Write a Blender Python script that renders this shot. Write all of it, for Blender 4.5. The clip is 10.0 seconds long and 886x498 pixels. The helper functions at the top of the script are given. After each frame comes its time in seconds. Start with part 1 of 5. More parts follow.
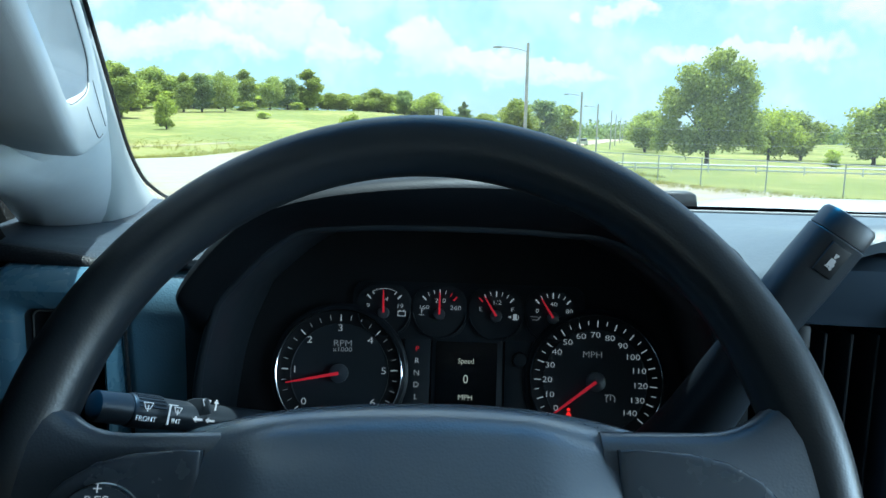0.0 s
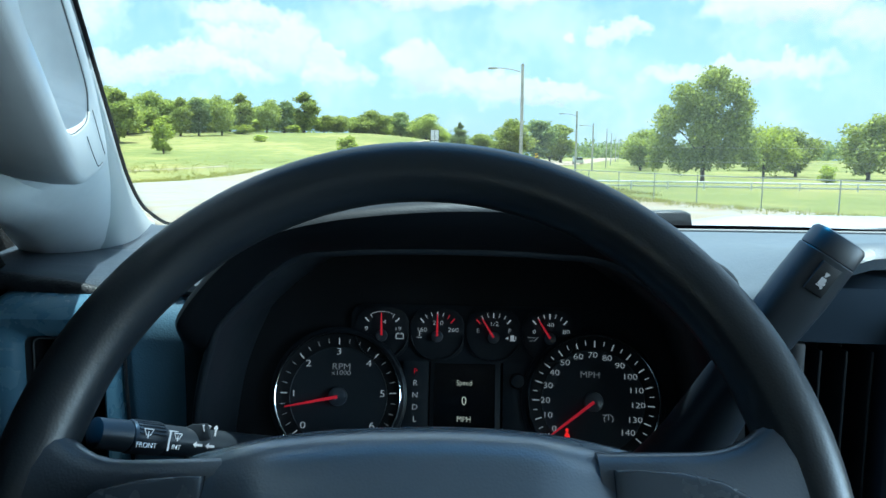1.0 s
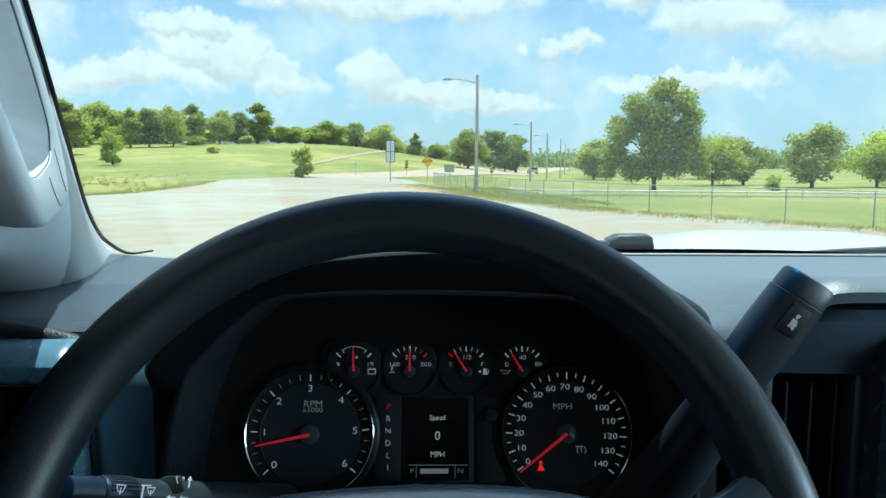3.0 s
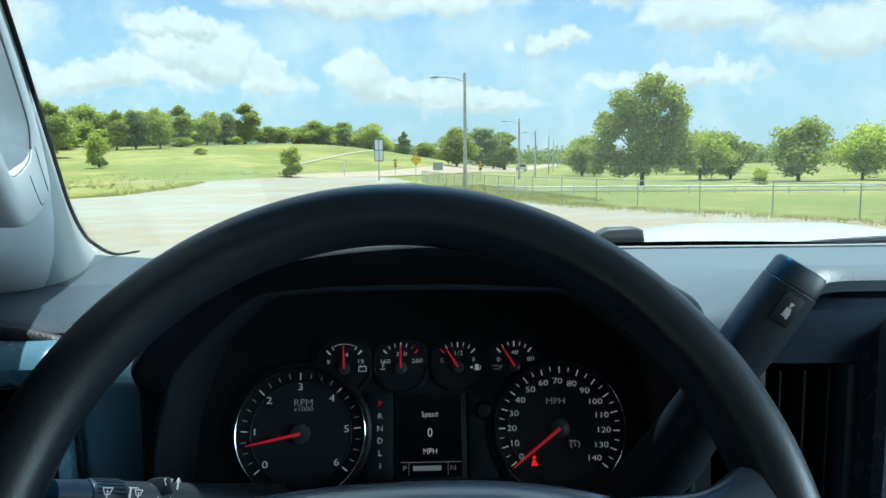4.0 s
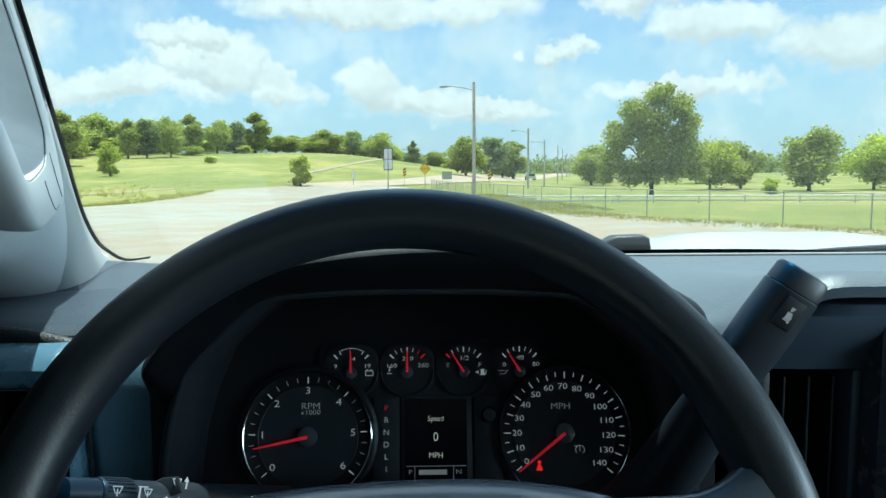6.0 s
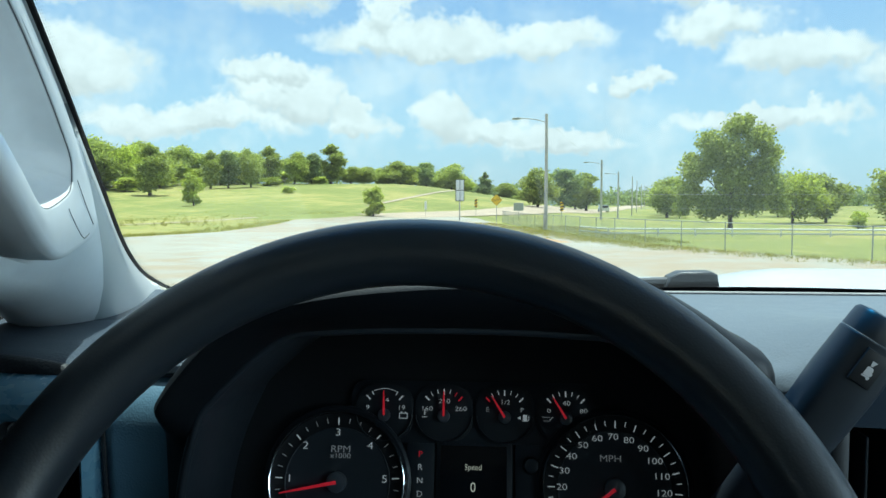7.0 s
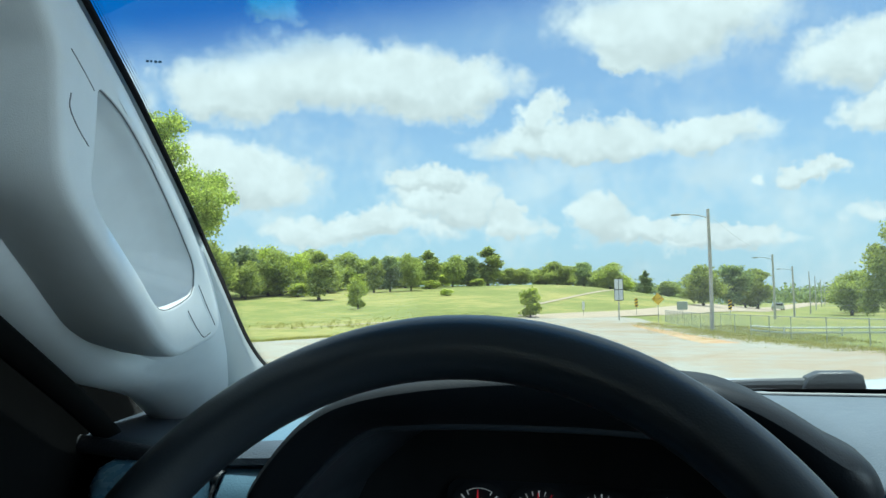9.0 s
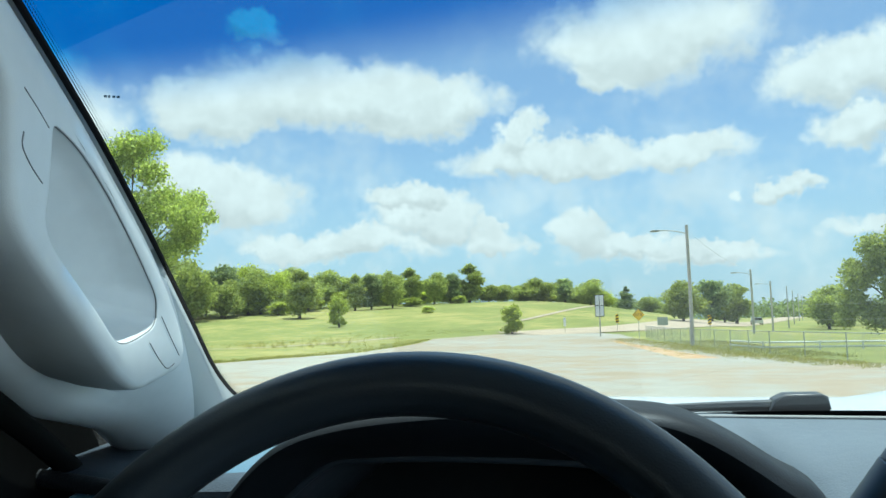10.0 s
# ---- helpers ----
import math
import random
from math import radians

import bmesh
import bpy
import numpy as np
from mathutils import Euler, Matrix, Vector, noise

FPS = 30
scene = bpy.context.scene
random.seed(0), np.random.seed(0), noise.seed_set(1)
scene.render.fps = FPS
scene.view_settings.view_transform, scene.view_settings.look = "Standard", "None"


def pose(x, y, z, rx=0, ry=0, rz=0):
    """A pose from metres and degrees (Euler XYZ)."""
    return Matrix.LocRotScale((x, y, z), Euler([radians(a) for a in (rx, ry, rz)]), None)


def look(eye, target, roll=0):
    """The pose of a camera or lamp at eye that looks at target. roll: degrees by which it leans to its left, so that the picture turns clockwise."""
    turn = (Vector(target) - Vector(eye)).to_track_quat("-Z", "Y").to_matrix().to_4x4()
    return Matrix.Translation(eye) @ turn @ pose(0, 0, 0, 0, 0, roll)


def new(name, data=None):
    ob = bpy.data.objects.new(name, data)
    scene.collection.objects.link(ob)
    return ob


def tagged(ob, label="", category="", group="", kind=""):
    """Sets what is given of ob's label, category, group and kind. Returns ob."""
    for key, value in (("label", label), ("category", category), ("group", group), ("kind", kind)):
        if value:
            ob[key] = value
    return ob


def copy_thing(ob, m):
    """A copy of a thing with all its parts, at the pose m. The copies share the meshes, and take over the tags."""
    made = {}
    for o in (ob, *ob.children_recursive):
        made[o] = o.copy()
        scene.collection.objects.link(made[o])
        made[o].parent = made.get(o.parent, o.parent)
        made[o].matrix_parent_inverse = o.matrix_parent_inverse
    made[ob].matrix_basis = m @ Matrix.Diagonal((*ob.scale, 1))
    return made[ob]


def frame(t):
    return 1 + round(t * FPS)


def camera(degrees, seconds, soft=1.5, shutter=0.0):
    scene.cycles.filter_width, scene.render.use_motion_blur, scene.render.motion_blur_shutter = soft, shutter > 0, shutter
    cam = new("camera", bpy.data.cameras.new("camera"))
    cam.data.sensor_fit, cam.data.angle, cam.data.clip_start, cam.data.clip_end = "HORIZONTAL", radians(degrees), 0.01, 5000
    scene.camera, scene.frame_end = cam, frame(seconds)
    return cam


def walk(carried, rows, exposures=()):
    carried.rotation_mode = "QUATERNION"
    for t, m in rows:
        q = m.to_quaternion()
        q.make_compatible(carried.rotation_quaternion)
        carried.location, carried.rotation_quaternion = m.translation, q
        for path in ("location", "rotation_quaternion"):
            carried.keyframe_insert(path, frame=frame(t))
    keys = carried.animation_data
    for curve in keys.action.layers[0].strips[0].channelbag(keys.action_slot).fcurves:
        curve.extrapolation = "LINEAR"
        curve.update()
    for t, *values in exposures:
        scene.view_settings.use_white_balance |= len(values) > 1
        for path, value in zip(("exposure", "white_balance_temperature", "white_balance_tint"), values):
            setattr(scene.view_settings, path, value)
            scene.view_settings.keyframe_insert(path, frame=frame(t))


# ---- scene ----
# World: x to the right, y ahead of the parked truck, z up, ground at z = 0. Driver's eye near (0, 0, 1.67).
cam = camera(61.3, 10.0)
PATH = [
    (0, (-0.002, 0.003, 1.668), (-0.074, 1.979, 1.367), 1.4),
    (0.5, (0.0, 0.001, 1.668), (-0.072, 1.981, 1.391), 1.0),
    (1, (-0.001, -0.003, 1.671), (-0.068, 1.98, 1.424), 0.7),
    (1.5, (-0.002, -0.003, 1.668), (-0.052, 1.984, 1.445), 0.6),
    (2, (-0.001, -0.004, 1.669), (-0.02, 1.984, 1.457), 0.6),
    (2.5, (-0.005, -0.001, 1.682), (0.01, 1.988, 1.47), 0.5),
    (3, (-0.015, 0.001, 1.693), (0.033, 1.988, 1.474), 0.4),
    (4.5, (-0.014, 0.009, 1.686), (0.07, 1.994, 1.462), -0.6),
    (5, (-0.009, -0.005, 1.684), (0.084, 1.981, 1.47), -0.6),
    (6.5, (-0.014, 0.01, 1.688), (-0.035, 2.002, 1.513), -0.0),
    (7, (0.015, 0.044, 1.686), (-0.123, 2.036, 1.569), 0.1),
    (7.5, (0.048, 0.035, 1.671), (-0.221, 2.017, 1.629), -0.1),
    (8, (0.054, 0.046, 1.67), (-0.336, 2.007, 1.698), -0.3),
    (8.5, (0.075, 0.04, 1.683), (-0.409, 1.979, 1.779), -0.5),
    (9, (0.075, 0.038, 1.683), (-0.471, 1.956, 1.838), -0.7),
    (9.5, (0.086, 0.032, 1.69), (-0.465, 1.944, 1.885), -0.8),
    (10, (0.091, 0.038, 1.693), (-0.405, 1.965, 1.893), -1.2),
]
EXPOSURES = [(0, 1.78, 5600, -3), (1.5, 1.62, 5650, -3), (3, 1.42, 5850, -4), (4.5, 1.42, 5950, -4), (6.5, 1.42, 6050, -3), (8, 1.34, 6050, -2), (10, 1.28, 6050, -2)]
walk(cam, [(t, look(eye, target, roll)) for t, eye, target, roll in PATH], EXPOSURES)

# ---- light ----
SUN_AZ, SUN_EL = radians(25), radians(81)      # right of straight ahead, above the horizon
sun_dir = Vector((math.sin(SUN_AZ) * math.cos(SUN_EL), math.cos(SUN_AZ) * math.cos(SUN_EL), math.sin(SUN_EL)))
sun_data = bpy.data.lights.new("sun", "SUN")
sun_data.energy, sun_data.angle, sun_data.color = 3.6, radians(0.55), (1.0, 0.97, 0.92)
sun = new("sun", sun_data)
sun.matrix_world = look(sun_dir * 200, (0, 0, 0))


# area lamp added in the passenger's window opening to brighten the cab
fill_data = bpy.data.lights.new("window_light", "AREA")
fill_data.shape, fill_data.size, fill_data.size_y = "RECTANGLE", 0.46, 0.85
fill_data.energy, fill_data.color = 3.8, (0.66, 0.84, 1.0)
new("window_light", fill_data).matrix_world = pose(1.28, 0.0, 1.65, 0, 90, 0)


class Nodes:
    """A short hand for node trees."""

    def __init__(self, tree):
        self.tree = tree
        tree.nodes.clear()

    def add(self, kind, inputs=None, operation=None, blend=None):
        node = self.tree.nodes.new(kind)
        if operation:
            node.operation = operation
        if blend:
            node.data_type, node.blend_type = "RGBA", blend
        for key, value in (inputs or {}).items():
            if isinstance(value, bpy.types.NodeSocket):
                self.tree.links.new(value, node.inputs[key])
            else:
                node.inputs[key].default_value = value
        return node

    def math(self, op, a, b=0.0, c=0.0, clamp=False):
        node = self.add("ShaderNodeMath", {0: a, 1: b, 2: c}, op)
        node.use_clamp = clamp
        return node.outputs[0]

    def span(self, x, lo, hi, a=0.0, b=1.0):
        node = self.add("ShaderNodeMapRange", {"Value": x, "From Min": lo, "From Max": hi, "To Min": a, "To Max": b})
        node.interpolation_type = "SMOOTHSTEP"
        return node.outputs[0]

    def mix(self, fac, a, b, blend="MIX"):
        node = self.add("ShaderNodeMix", blend=blend)
        for i, v in ((0, fac), (6, a), (7, b)):
            if isinstance(v, bpy.types.NodeSocket):
                self.tree.links.new(v, node.inputs[i])
            else:
                node.inputs[i].default_value = v
        return node.outputs[2]


def rgb(r, g, b):
    return (r, g, b, 1.0)


# ---- sky with fair-weather cumulus ----
world = bpy.data.worlds.new("sky")
scene.world = world
world.use_nodes = True
N = Nodes(world.node_tree)
sky = N.add("ShaderNodeTexSky")
sky.sky_type, sky.sun_disc, sky.sun_elevation, sky.sun_rotation = "NISHITA", False, SUN_EL, SUN_AZ
sky.air_density, sky.dust_density, sky.ozone_density = 1.0, 1.2, 1.5
coord = N.add("ShaderNodeTexCoord").outputs["Generated"]
sep = N.add("ShaderNodeSeparateXYZ", {0: coord})
az = N.math("DEGREES", N.math("ARCTAN2", sep.outputs[0], sep.outputs[1]))
el = N.math("DEGREES", N.math("ARCSINE", sep.outputs[2]))
wob = N.add("ShaderNodeTexNoise", {"Vector": coord, "Scale": 9.0, "Detail": 4.0, "Roughness": 0.62})
wob2 = N.add("ShaderNodeTexNoise", {"Vector": coord, "Scale": 26.0, "Detail": 7.0, "Roughness": 0.66})
ws = N.add("ShaderNodeSeparateXYZ", {0: wob.outputs["Color"]})
w2 = N.add("ShaderNodeSeparateXYZ", {0: wob2.outputs["Color"]})


def shifted(base, n1, k1, n2, k2):
    return N.math("ADD", base, N.math("ADD", N.math("MULTIPLY", N.math("SUBTRACT", n1, 0.5), k1), N.math("MULTIPLY", N.math("SUBTRACT", n2, 0.5), k2)))


az_w = shifted(az, ws.outputs[0], 9.0, w2.outputs[0], 4.2)
el_w = shifted(el, ws.outputs[1], 5.0, w2.outputs[1], 3.2)
# each cloud: azimuth, elevation, half width, half height, in degrees
CLOUDS = [(-31, 16.2, 6, 2.4), (-23.6, 17.4, 11.5, 3.1), (-17, 16.6, 8, 2.5), (-30, 21.5, 3, 1.2), (1.5, 20.6, 9.5, 3.6), (-2, 18.2, 4, 1.5), (15.5, 16.6, 6.5, 2.7), (-6, 12.1, 10, 1.6), (4, 12.4, 5, 1.5), (-8, 13.9, 2.2, 2.1),
          (-33, 10, 5, 3.4), (-29.5, 10.0, 5.0, 2.9), (-22.5, 6.0, 8, 1.4), (-15.4, 7.8, 5.5, 1.8), (-17.5, 9.3, 3, 1.2), (-10.5, 6.2, 3, 1.3), (-4.2, 6.6, 2.4, 2.2), (-1, 5.2, 5, 1.0), (10.5, 9.2, 2.3, 0.9), (21, 10.6, 5, 1.6), (5, 4.6, 6, 1.0), (19, 6.2, 7, 1.0), (30, 9, 7, 2.0), (38, 14, 8, 3), (16.5, 13, 4.5, 1.5),
          (-45, 16, 8, 4), (-12, 27, 9, 2.0), (25, 25, 8, 3)]
mask, under = None, None
for a, e, w, h in CLOUDS:
    dx = N.math("DIVIDE", N.math("SUBTRACT", az_w, a), w)
    dy = N.math("DIVIDE", N.math("SUBTRACT", el_w, e), h)
    d = N.math("SQRT", N.math("ADD", N.math("MULTIPLY", dx, dx), N.math("MULTIPLY", dy, dy)))
    m = N.span(d, 1.14, 0.64)
    low = N.math("MULTIPLY", m, N.span(dy, 0.1, -0.9))
    mask = m if mask is None else N.math("MAXIMUM", mask, m)
    under = low if under is None else N.math("MAXIMUM", under, low)
veil = N.math("MULTIPLY", N.span(wob.outputs["Fac"], 0.42, 0.72), N.span(el, 22.0, 3.0, 0.18, 0.70))
rest = N.math("MULTIPLY", N.span(wob.outputs["Fac"], 0.5, 0.62), N.span(N.math("ABSOLUTE", az), 42.0, 55.0))
# Unseen cloud overhead, added to send more light down into the cab.
aloft = N.math("MULTIPLY", N.span(wob.outputs["Fac"], 0.40, 0.54), N.span(el, 27.0, 33.0))
mask = N.math("MAXIMUM", N.math("MAXIMUM", mask, aloft), N.math("MAXIMUM", veil, rest), clamp=True)
shade = N.math("MULTIPLY", N.span(wob2.outputs["Fac"], 0.3, 0.7, 0.88, 1.02), N.span(under, 0.0, 1.0, 1.0, 0.80))
sky_col = N.mix(1.0, sky.outputs[0], rgb(0.081, 0.089, 0.094), "MULTIPLY")
cloud_col = N.mix(1.0, rgb(0.565, 0.59, 0.60), N.add("ShaderNodeCombineColor", {0: shade, 1: shade, 2: shade}).outputs[0], "MULTIPLY")
haze = N.mix(N.span(el, 18.0, 0.0, 0.08, 0.72), sky_col, rgb(0.325, 0.445, 0.55))
full = N.mix(mask, haze, cloud_col)
below = N.mix(N.span(el, 0.0, -1.0), full, rgb(0.25, 0.27, 0.18))
N.add("ShaderNodeOutputWorld", {0: N.add("ShaderNodeBackground", {0: below, 1: 1.0}).outputs[0]})

# ---- materials ----
MATS = {}


def material(name, base, rough=0.5, metal=0.0, vary=0.12, scale=4.0, grain=0.0, grain_scale=400.0, grain_kind="noise", emit=None, emit_power=0.0, coat=0.0, second=None, second_at=(0.45, 0.65), random_tint=0.0, spec=0.5, rough_vary=0.02):
    """A principled surface with variation at two scales and a fine relief, in object space metres."""
    mat = bpy.data.materials.new(name)
    mat.use_nodes = True
    n = Nodes(mat.node_tree)
    co = n.add("ShaderNodeTexCoord").outputs["Object"]
    big = n.add("ShaderNodeTexNoise", {"Vector": co, "Scale": scale, "Detail": 6.0, "Roughness": 0.6}).outputs["Fac"]
    fine = n.add("ShaderNodeTexNoise", {"Vector": co, "Scale": scale * 9, "Detail": 3.0}).outputs["Fac"]
    both = n.math("ADD", n.math("MULTIPLY", big, 0.65), n.math("MULTIPLY", fine, 0.35))
    level = n.span(both, 0.3, 0.7, 1 - vary, 1 + vary)
    if random_tint:
        level = n.math("MULTIPLY", level, n.span(n.add("ShaderNodeObjectInfo").outputs["Random"], 0, 1, 1 - random_tint, 1 + random_tint))
    col = rgb(*base)
    if second:
        col = n.mix(n.span(both, *second_at), rgb(*base), rgb(*second))
    grey = n.add("ShaderNodeCombineColor", {0: level, 1: level, 2: level}).outputs[0]
    col = n.mix(1.0, col, grey, "MULTIPLY")
    inputs = {"Base Color": col, "Metallic": metal, "Roughness": n.span(fine, 0.3, 0.7, max(0.02, rough - rough_vary), min(1, rough + rough_vary)), "Coat Weight": coat, "Coat Roughness": 0.22, "Specular IOR Level": spec}
    if grain:
        if grain_kind == "leather":
            cells = n.add("ShaderNodeTexVoronoi", {"Vector": co, "Scale": grain_scale})
            cells.feature = "SMOOTH_F1"
            tex = cells.outputs["Distance"]
        else:
            tex = n.add("ShaderNodeTexNoise", {"Vector": co, "Scale": grain_scale, "Detail": 2.0}).outputs["Fac"]
        inputs["Normal"] = n.add("ShaderNodeBump", {"Height": tex, "Strength": grain, "Distance": 0.6 / grain_scale}).outputs[0]
    if emit:
        inputs["Emission Color"], inputs["Emission Strength"] = rgb(*emit), emit_power
    bsdf = n.add("ShaderNodeBsdfPrincipled", inputs)
    n.add("ShaderNodeOutputMaterial", {0: bsdf.outputs[0]})
    MATS[name] = mat
    return mat


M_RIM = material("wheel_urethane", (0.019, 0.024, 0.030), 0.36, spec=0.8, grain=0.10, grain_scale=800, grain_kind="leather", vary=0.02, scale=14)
# Spokes and cover are paler than the rim: sheen put into their colour.
M_SPOKE = material("lit_spoke_urethane", (0.085, 0.103, 0.128), 0.32, spec=1.0, coat=0.5, grain=0.16, grain_scale=800, grain_kind="leather", vary=0.02, scale=10, rough_vary=0.0)
M_PAD_LIT = material("airbag_cover", (0.165, 0.200, 0.245), 0.26, spec=1.0, coat=0.8, grain=0.16, grain_scale=800, grain_kind="leather", vary=0.02, scale=10, rough_vary=0.0)
# Hood kept near black: the shade on its face is in the colour.
M_LEATHER = material("shaded_hood_vinyl", (0.007, 0.009, 0.012), 0.5, spec=0.32, grain=0.16, grain_scale=800, grain_kind="leather", vary=0.05, scale=9)
# Black vinyl tinted a raised blue: the sky's reflection is in the colour.
M_SIDEVINYL = material("sky_tinted_side_vinyl", (0.12, 0.225, 0.31), 0.36, spec=1.0, grain=0.25, grain_scale=700, grain_kind="leather", vary=0.05, scale=9)
M_STACK = material("satin_stack_plastic", (0.055, 0.078, 0.110), 0.36, spec=0.9, grain=0.06, grain_scale=1800, vary=0.03, scale=8)
# Black dash vinyl made pale: light from the sky put into its colour.
M_DASHTOP = material("lit_dash_vinyl", (0.122, 0.150, 0.180), 0.44, grain=0.22, grain_scale=520, grain_kind="leather", vary=0.06, scale=7)
M_HARD = material("black_hard_plastic", (0.027, 0.034, 0.043), 0.4, grain=0.12, grain_scale=1500, vary=0.06, scale=12)
# Dark plastic likewise: blue sky sheen painted in as base colour.
M_SATIN = material("sky_tinted_satin_plastic", (0.10, 0.205, 0.29), 0.27, spec=1.0, grain=0.08, grain_scale=1800, vary=0.02, scale=8)
M_BLACK = material("deep_black_plastic", (0.012, 0.014, 0.017), 0.55, vary=0.2, scale=15)
M_TRIM = material("grey_pillar_trim", (0.63, 0.655, 0.67), 0.6, grain=0.3, grain_scale=1200, vary=0.05, scale=6)
M_LINER = material("headliner_cloth", (0.27, 0.275, 0.28), 0.95, grain=0.5, grain_scale=900, vary=0.06, scale=6)
M_PLATE = material("switch_plate_plastic", (0.065, 0.080, 0.100), 0.26, spec=1.0, coat=0.4, vary=0.03, scale=10)
M_LIP = material("black_rolled_vinyl", (0.018, 0.020, 0.024), 0.5, grain=0.5, grain_scale=450, grain_kind="leather", vary=0.03, scale=12)
M_SEAM = material("grey_seam", (0.12, 0.125, 0.13), 0.7, vary=0.05, scale=20)
M_PANEL = material("grey_door_panel", (0.10, 0.105, 0.11), 0.7, grain=0.2, grain_scale=900, vary=0.08, scale=5)
# The pad vinyl again, its colour lowered to dim the sun patch.
M_LEFTPAD = material("dimmed_pad_vinyl", (0.050, 0.066, 0.088), 0.42, grain=0.3, grain_scale=520, grain_kind="leather", vary=0.06, scale=7)
M_DARKTRIM = material("dark_door_seal", (0.003, 0.003, 0.003), 0.85, spec=0.1, vary=0.2, scale=12)
M_FRAME = material("grey_door_frame_paint", (0.030, 0.030, 0.027), 0.45, vary=0.06, scale=6)
M_CHROME = material("chrome_ring", (0.86, 0.88, 0.90), 0.14, 1.0, vary=0.03, scale=20, rough_vary=0.04)
M_FACE = material("gauge_face", (0.036, 0.046, 0.058), 0.5, vary=0.05, scale=30)
M_SMALLFACE = material("small_gauge_face", (0.024, 0.030, 0.038), 0.5, vary=0.05, scale=30)
M_PRINT = material("white_print", (0.62, 0.63, 0.65), 0.6, vary=0.03, scale=60, emit=(0.9, 0.95, 1.0), emit_power=0.07)
M_DIM = material("grey_print", (0.5, 0.51, 0.53), 0.6, vary=0.03, scale=60, emit=(0.9, 0.95, 1.0), emit_power=0.03)
M_RED = material("red_needle", (0.75, 0.02, 0.03), 0.45, vary=0.04, scale=60, emit=(1.0, 0.03, 0.07), emit_power=0.07)
M_TELL = material("red_telltale", (0.8, 0.02, 0.02), 0.5, vary=0.03, scale=60, emit=(1.0, 0.02, 0.02), emit_power=0.22)
M_LCD = material("display_text", (0.5, 0.5, 0.45), 0.5, vary=0.02, scale=60, emit=(0.95, 0.95, 0.78), emit_power=0.13)
M_SCREEN = material("display_glass", (0.006, 0.007, 0.009), 0.2, vary=0.1, scale=20)
M_FRIT = material("black_glass_border", (0.004, 0.004, 0.005), 0.7, spec=0.1, vary=0.1, scale=20)
M_PAINT = material("white_car_paint", (0.66, 0.68, 0.69), 0.25, vary=0.02, scale=3, coat=0.6)
M_GRAVEL = material("pale_gravel", (0.365, 0.290, 0.200), 0.92, grain=0.6, grain_scale=30, vary=0.18, scale=0.09, second=(0.320, 0.305, 0.255), second_at=(0.42, 0.56))
M_ROAD = material("worn_asphalt", (0.42, 0.335, 0.24), 0.9, grain=0.4, grain_scale=40, vary=0.12, scale=0.3)
M_GRASS = material("meadow", (0.220, 0.242, 0.055), 0.95, grain=0.9, grain_scale=3.5, vary=0.22, scale=0.055, second=(0.305, 0.272, 0.080), second_at=(0.46, 0.60))
M_BARK = material("bark", (0.11, 0.085, 0.065), 0.95, grain=0.9, grain_scale=14, vary=0.35, scale=2.5)
M_WOOD = material("weathered_pole_wood", (0.48, 0.46, 0.43), 0.9, grain=0.5, grain_scale=25, vary=0.25, scale=1.2)
M_STEEL = material("galvanised_steel", (0.40, 0.42, 0.40), 0.5, 0.6, vary=0.12, scale=3)
M_PIPE = material("white_painted_pipe", (0.68, 0.69, 0.68), 0.5, vary=0.12, scale=1.5)
M_YELLOW = material("sign_yellow", (0.95, 0.58, 0.02), 0.5, vary=0.05, scale=3)
M_SIGNWHITE = material("sign_white", (0.74, 0.76, 0.80), 0.5, vary=0.05, scale=3)
M_SIGNBLACK = material("sign_black", (0.012, 0.012, 0.012), 0.5, vary=0.05, scale=3)


def glass_material():
    """Thin clear glass: a blue shade band along its upper edge, a faint mirror at the surface, a scattering film added
    to haze the view.
    """
    mat = bpy.data.materials.new("windshield_glass")
    mat.use_nodes = True
    n = Nodes(mat.node_tree)
    co = n.add("ShaderNodeSeparateXYZ", {0: n.add("ShaderNodeTexCoord").outputs["Object"]})
    band = n.span(n.math("SUBTRACT", co.outputs[2], n.math("MULTIPLY", co.outputs[0], 0.125)), SHADE_FROM, SHADE_TO)
    tint = n.mix(band, rgb(0.585, 0.635, 0.635), rgb(0.02, 0.20, 0.46))
    clear = n.add("ShaderNodeBsdfTransparent", {0: tint})
    shine = n.add("ShaderNodeBsdfGlossy", {0: rgb(1, 1, 1), "Roughness": 0.02})
    fres = n.math("MULTIPLY", n.add("ShaderNodeFresnel", {"IOR": 1.3}).outputs[0], 0.07)
    pure = n.add("ShaderNodeMixShader", {0: fres, 1: clear.outputs[0], 2: shine.outputs[0]})
    haze_film = n.add("ShaderNodeBsdfTranslucent", {0: rgb(0.75, 0.78, 0.78)})
    n.add("ShaderNodeOutputMaterial", {0: n.add("ShaderNodeMixShader", {0: 0.009, 1: pure.outputs[0], 2: haze_film.outputs[0]}).outputs[0]})
    return mat


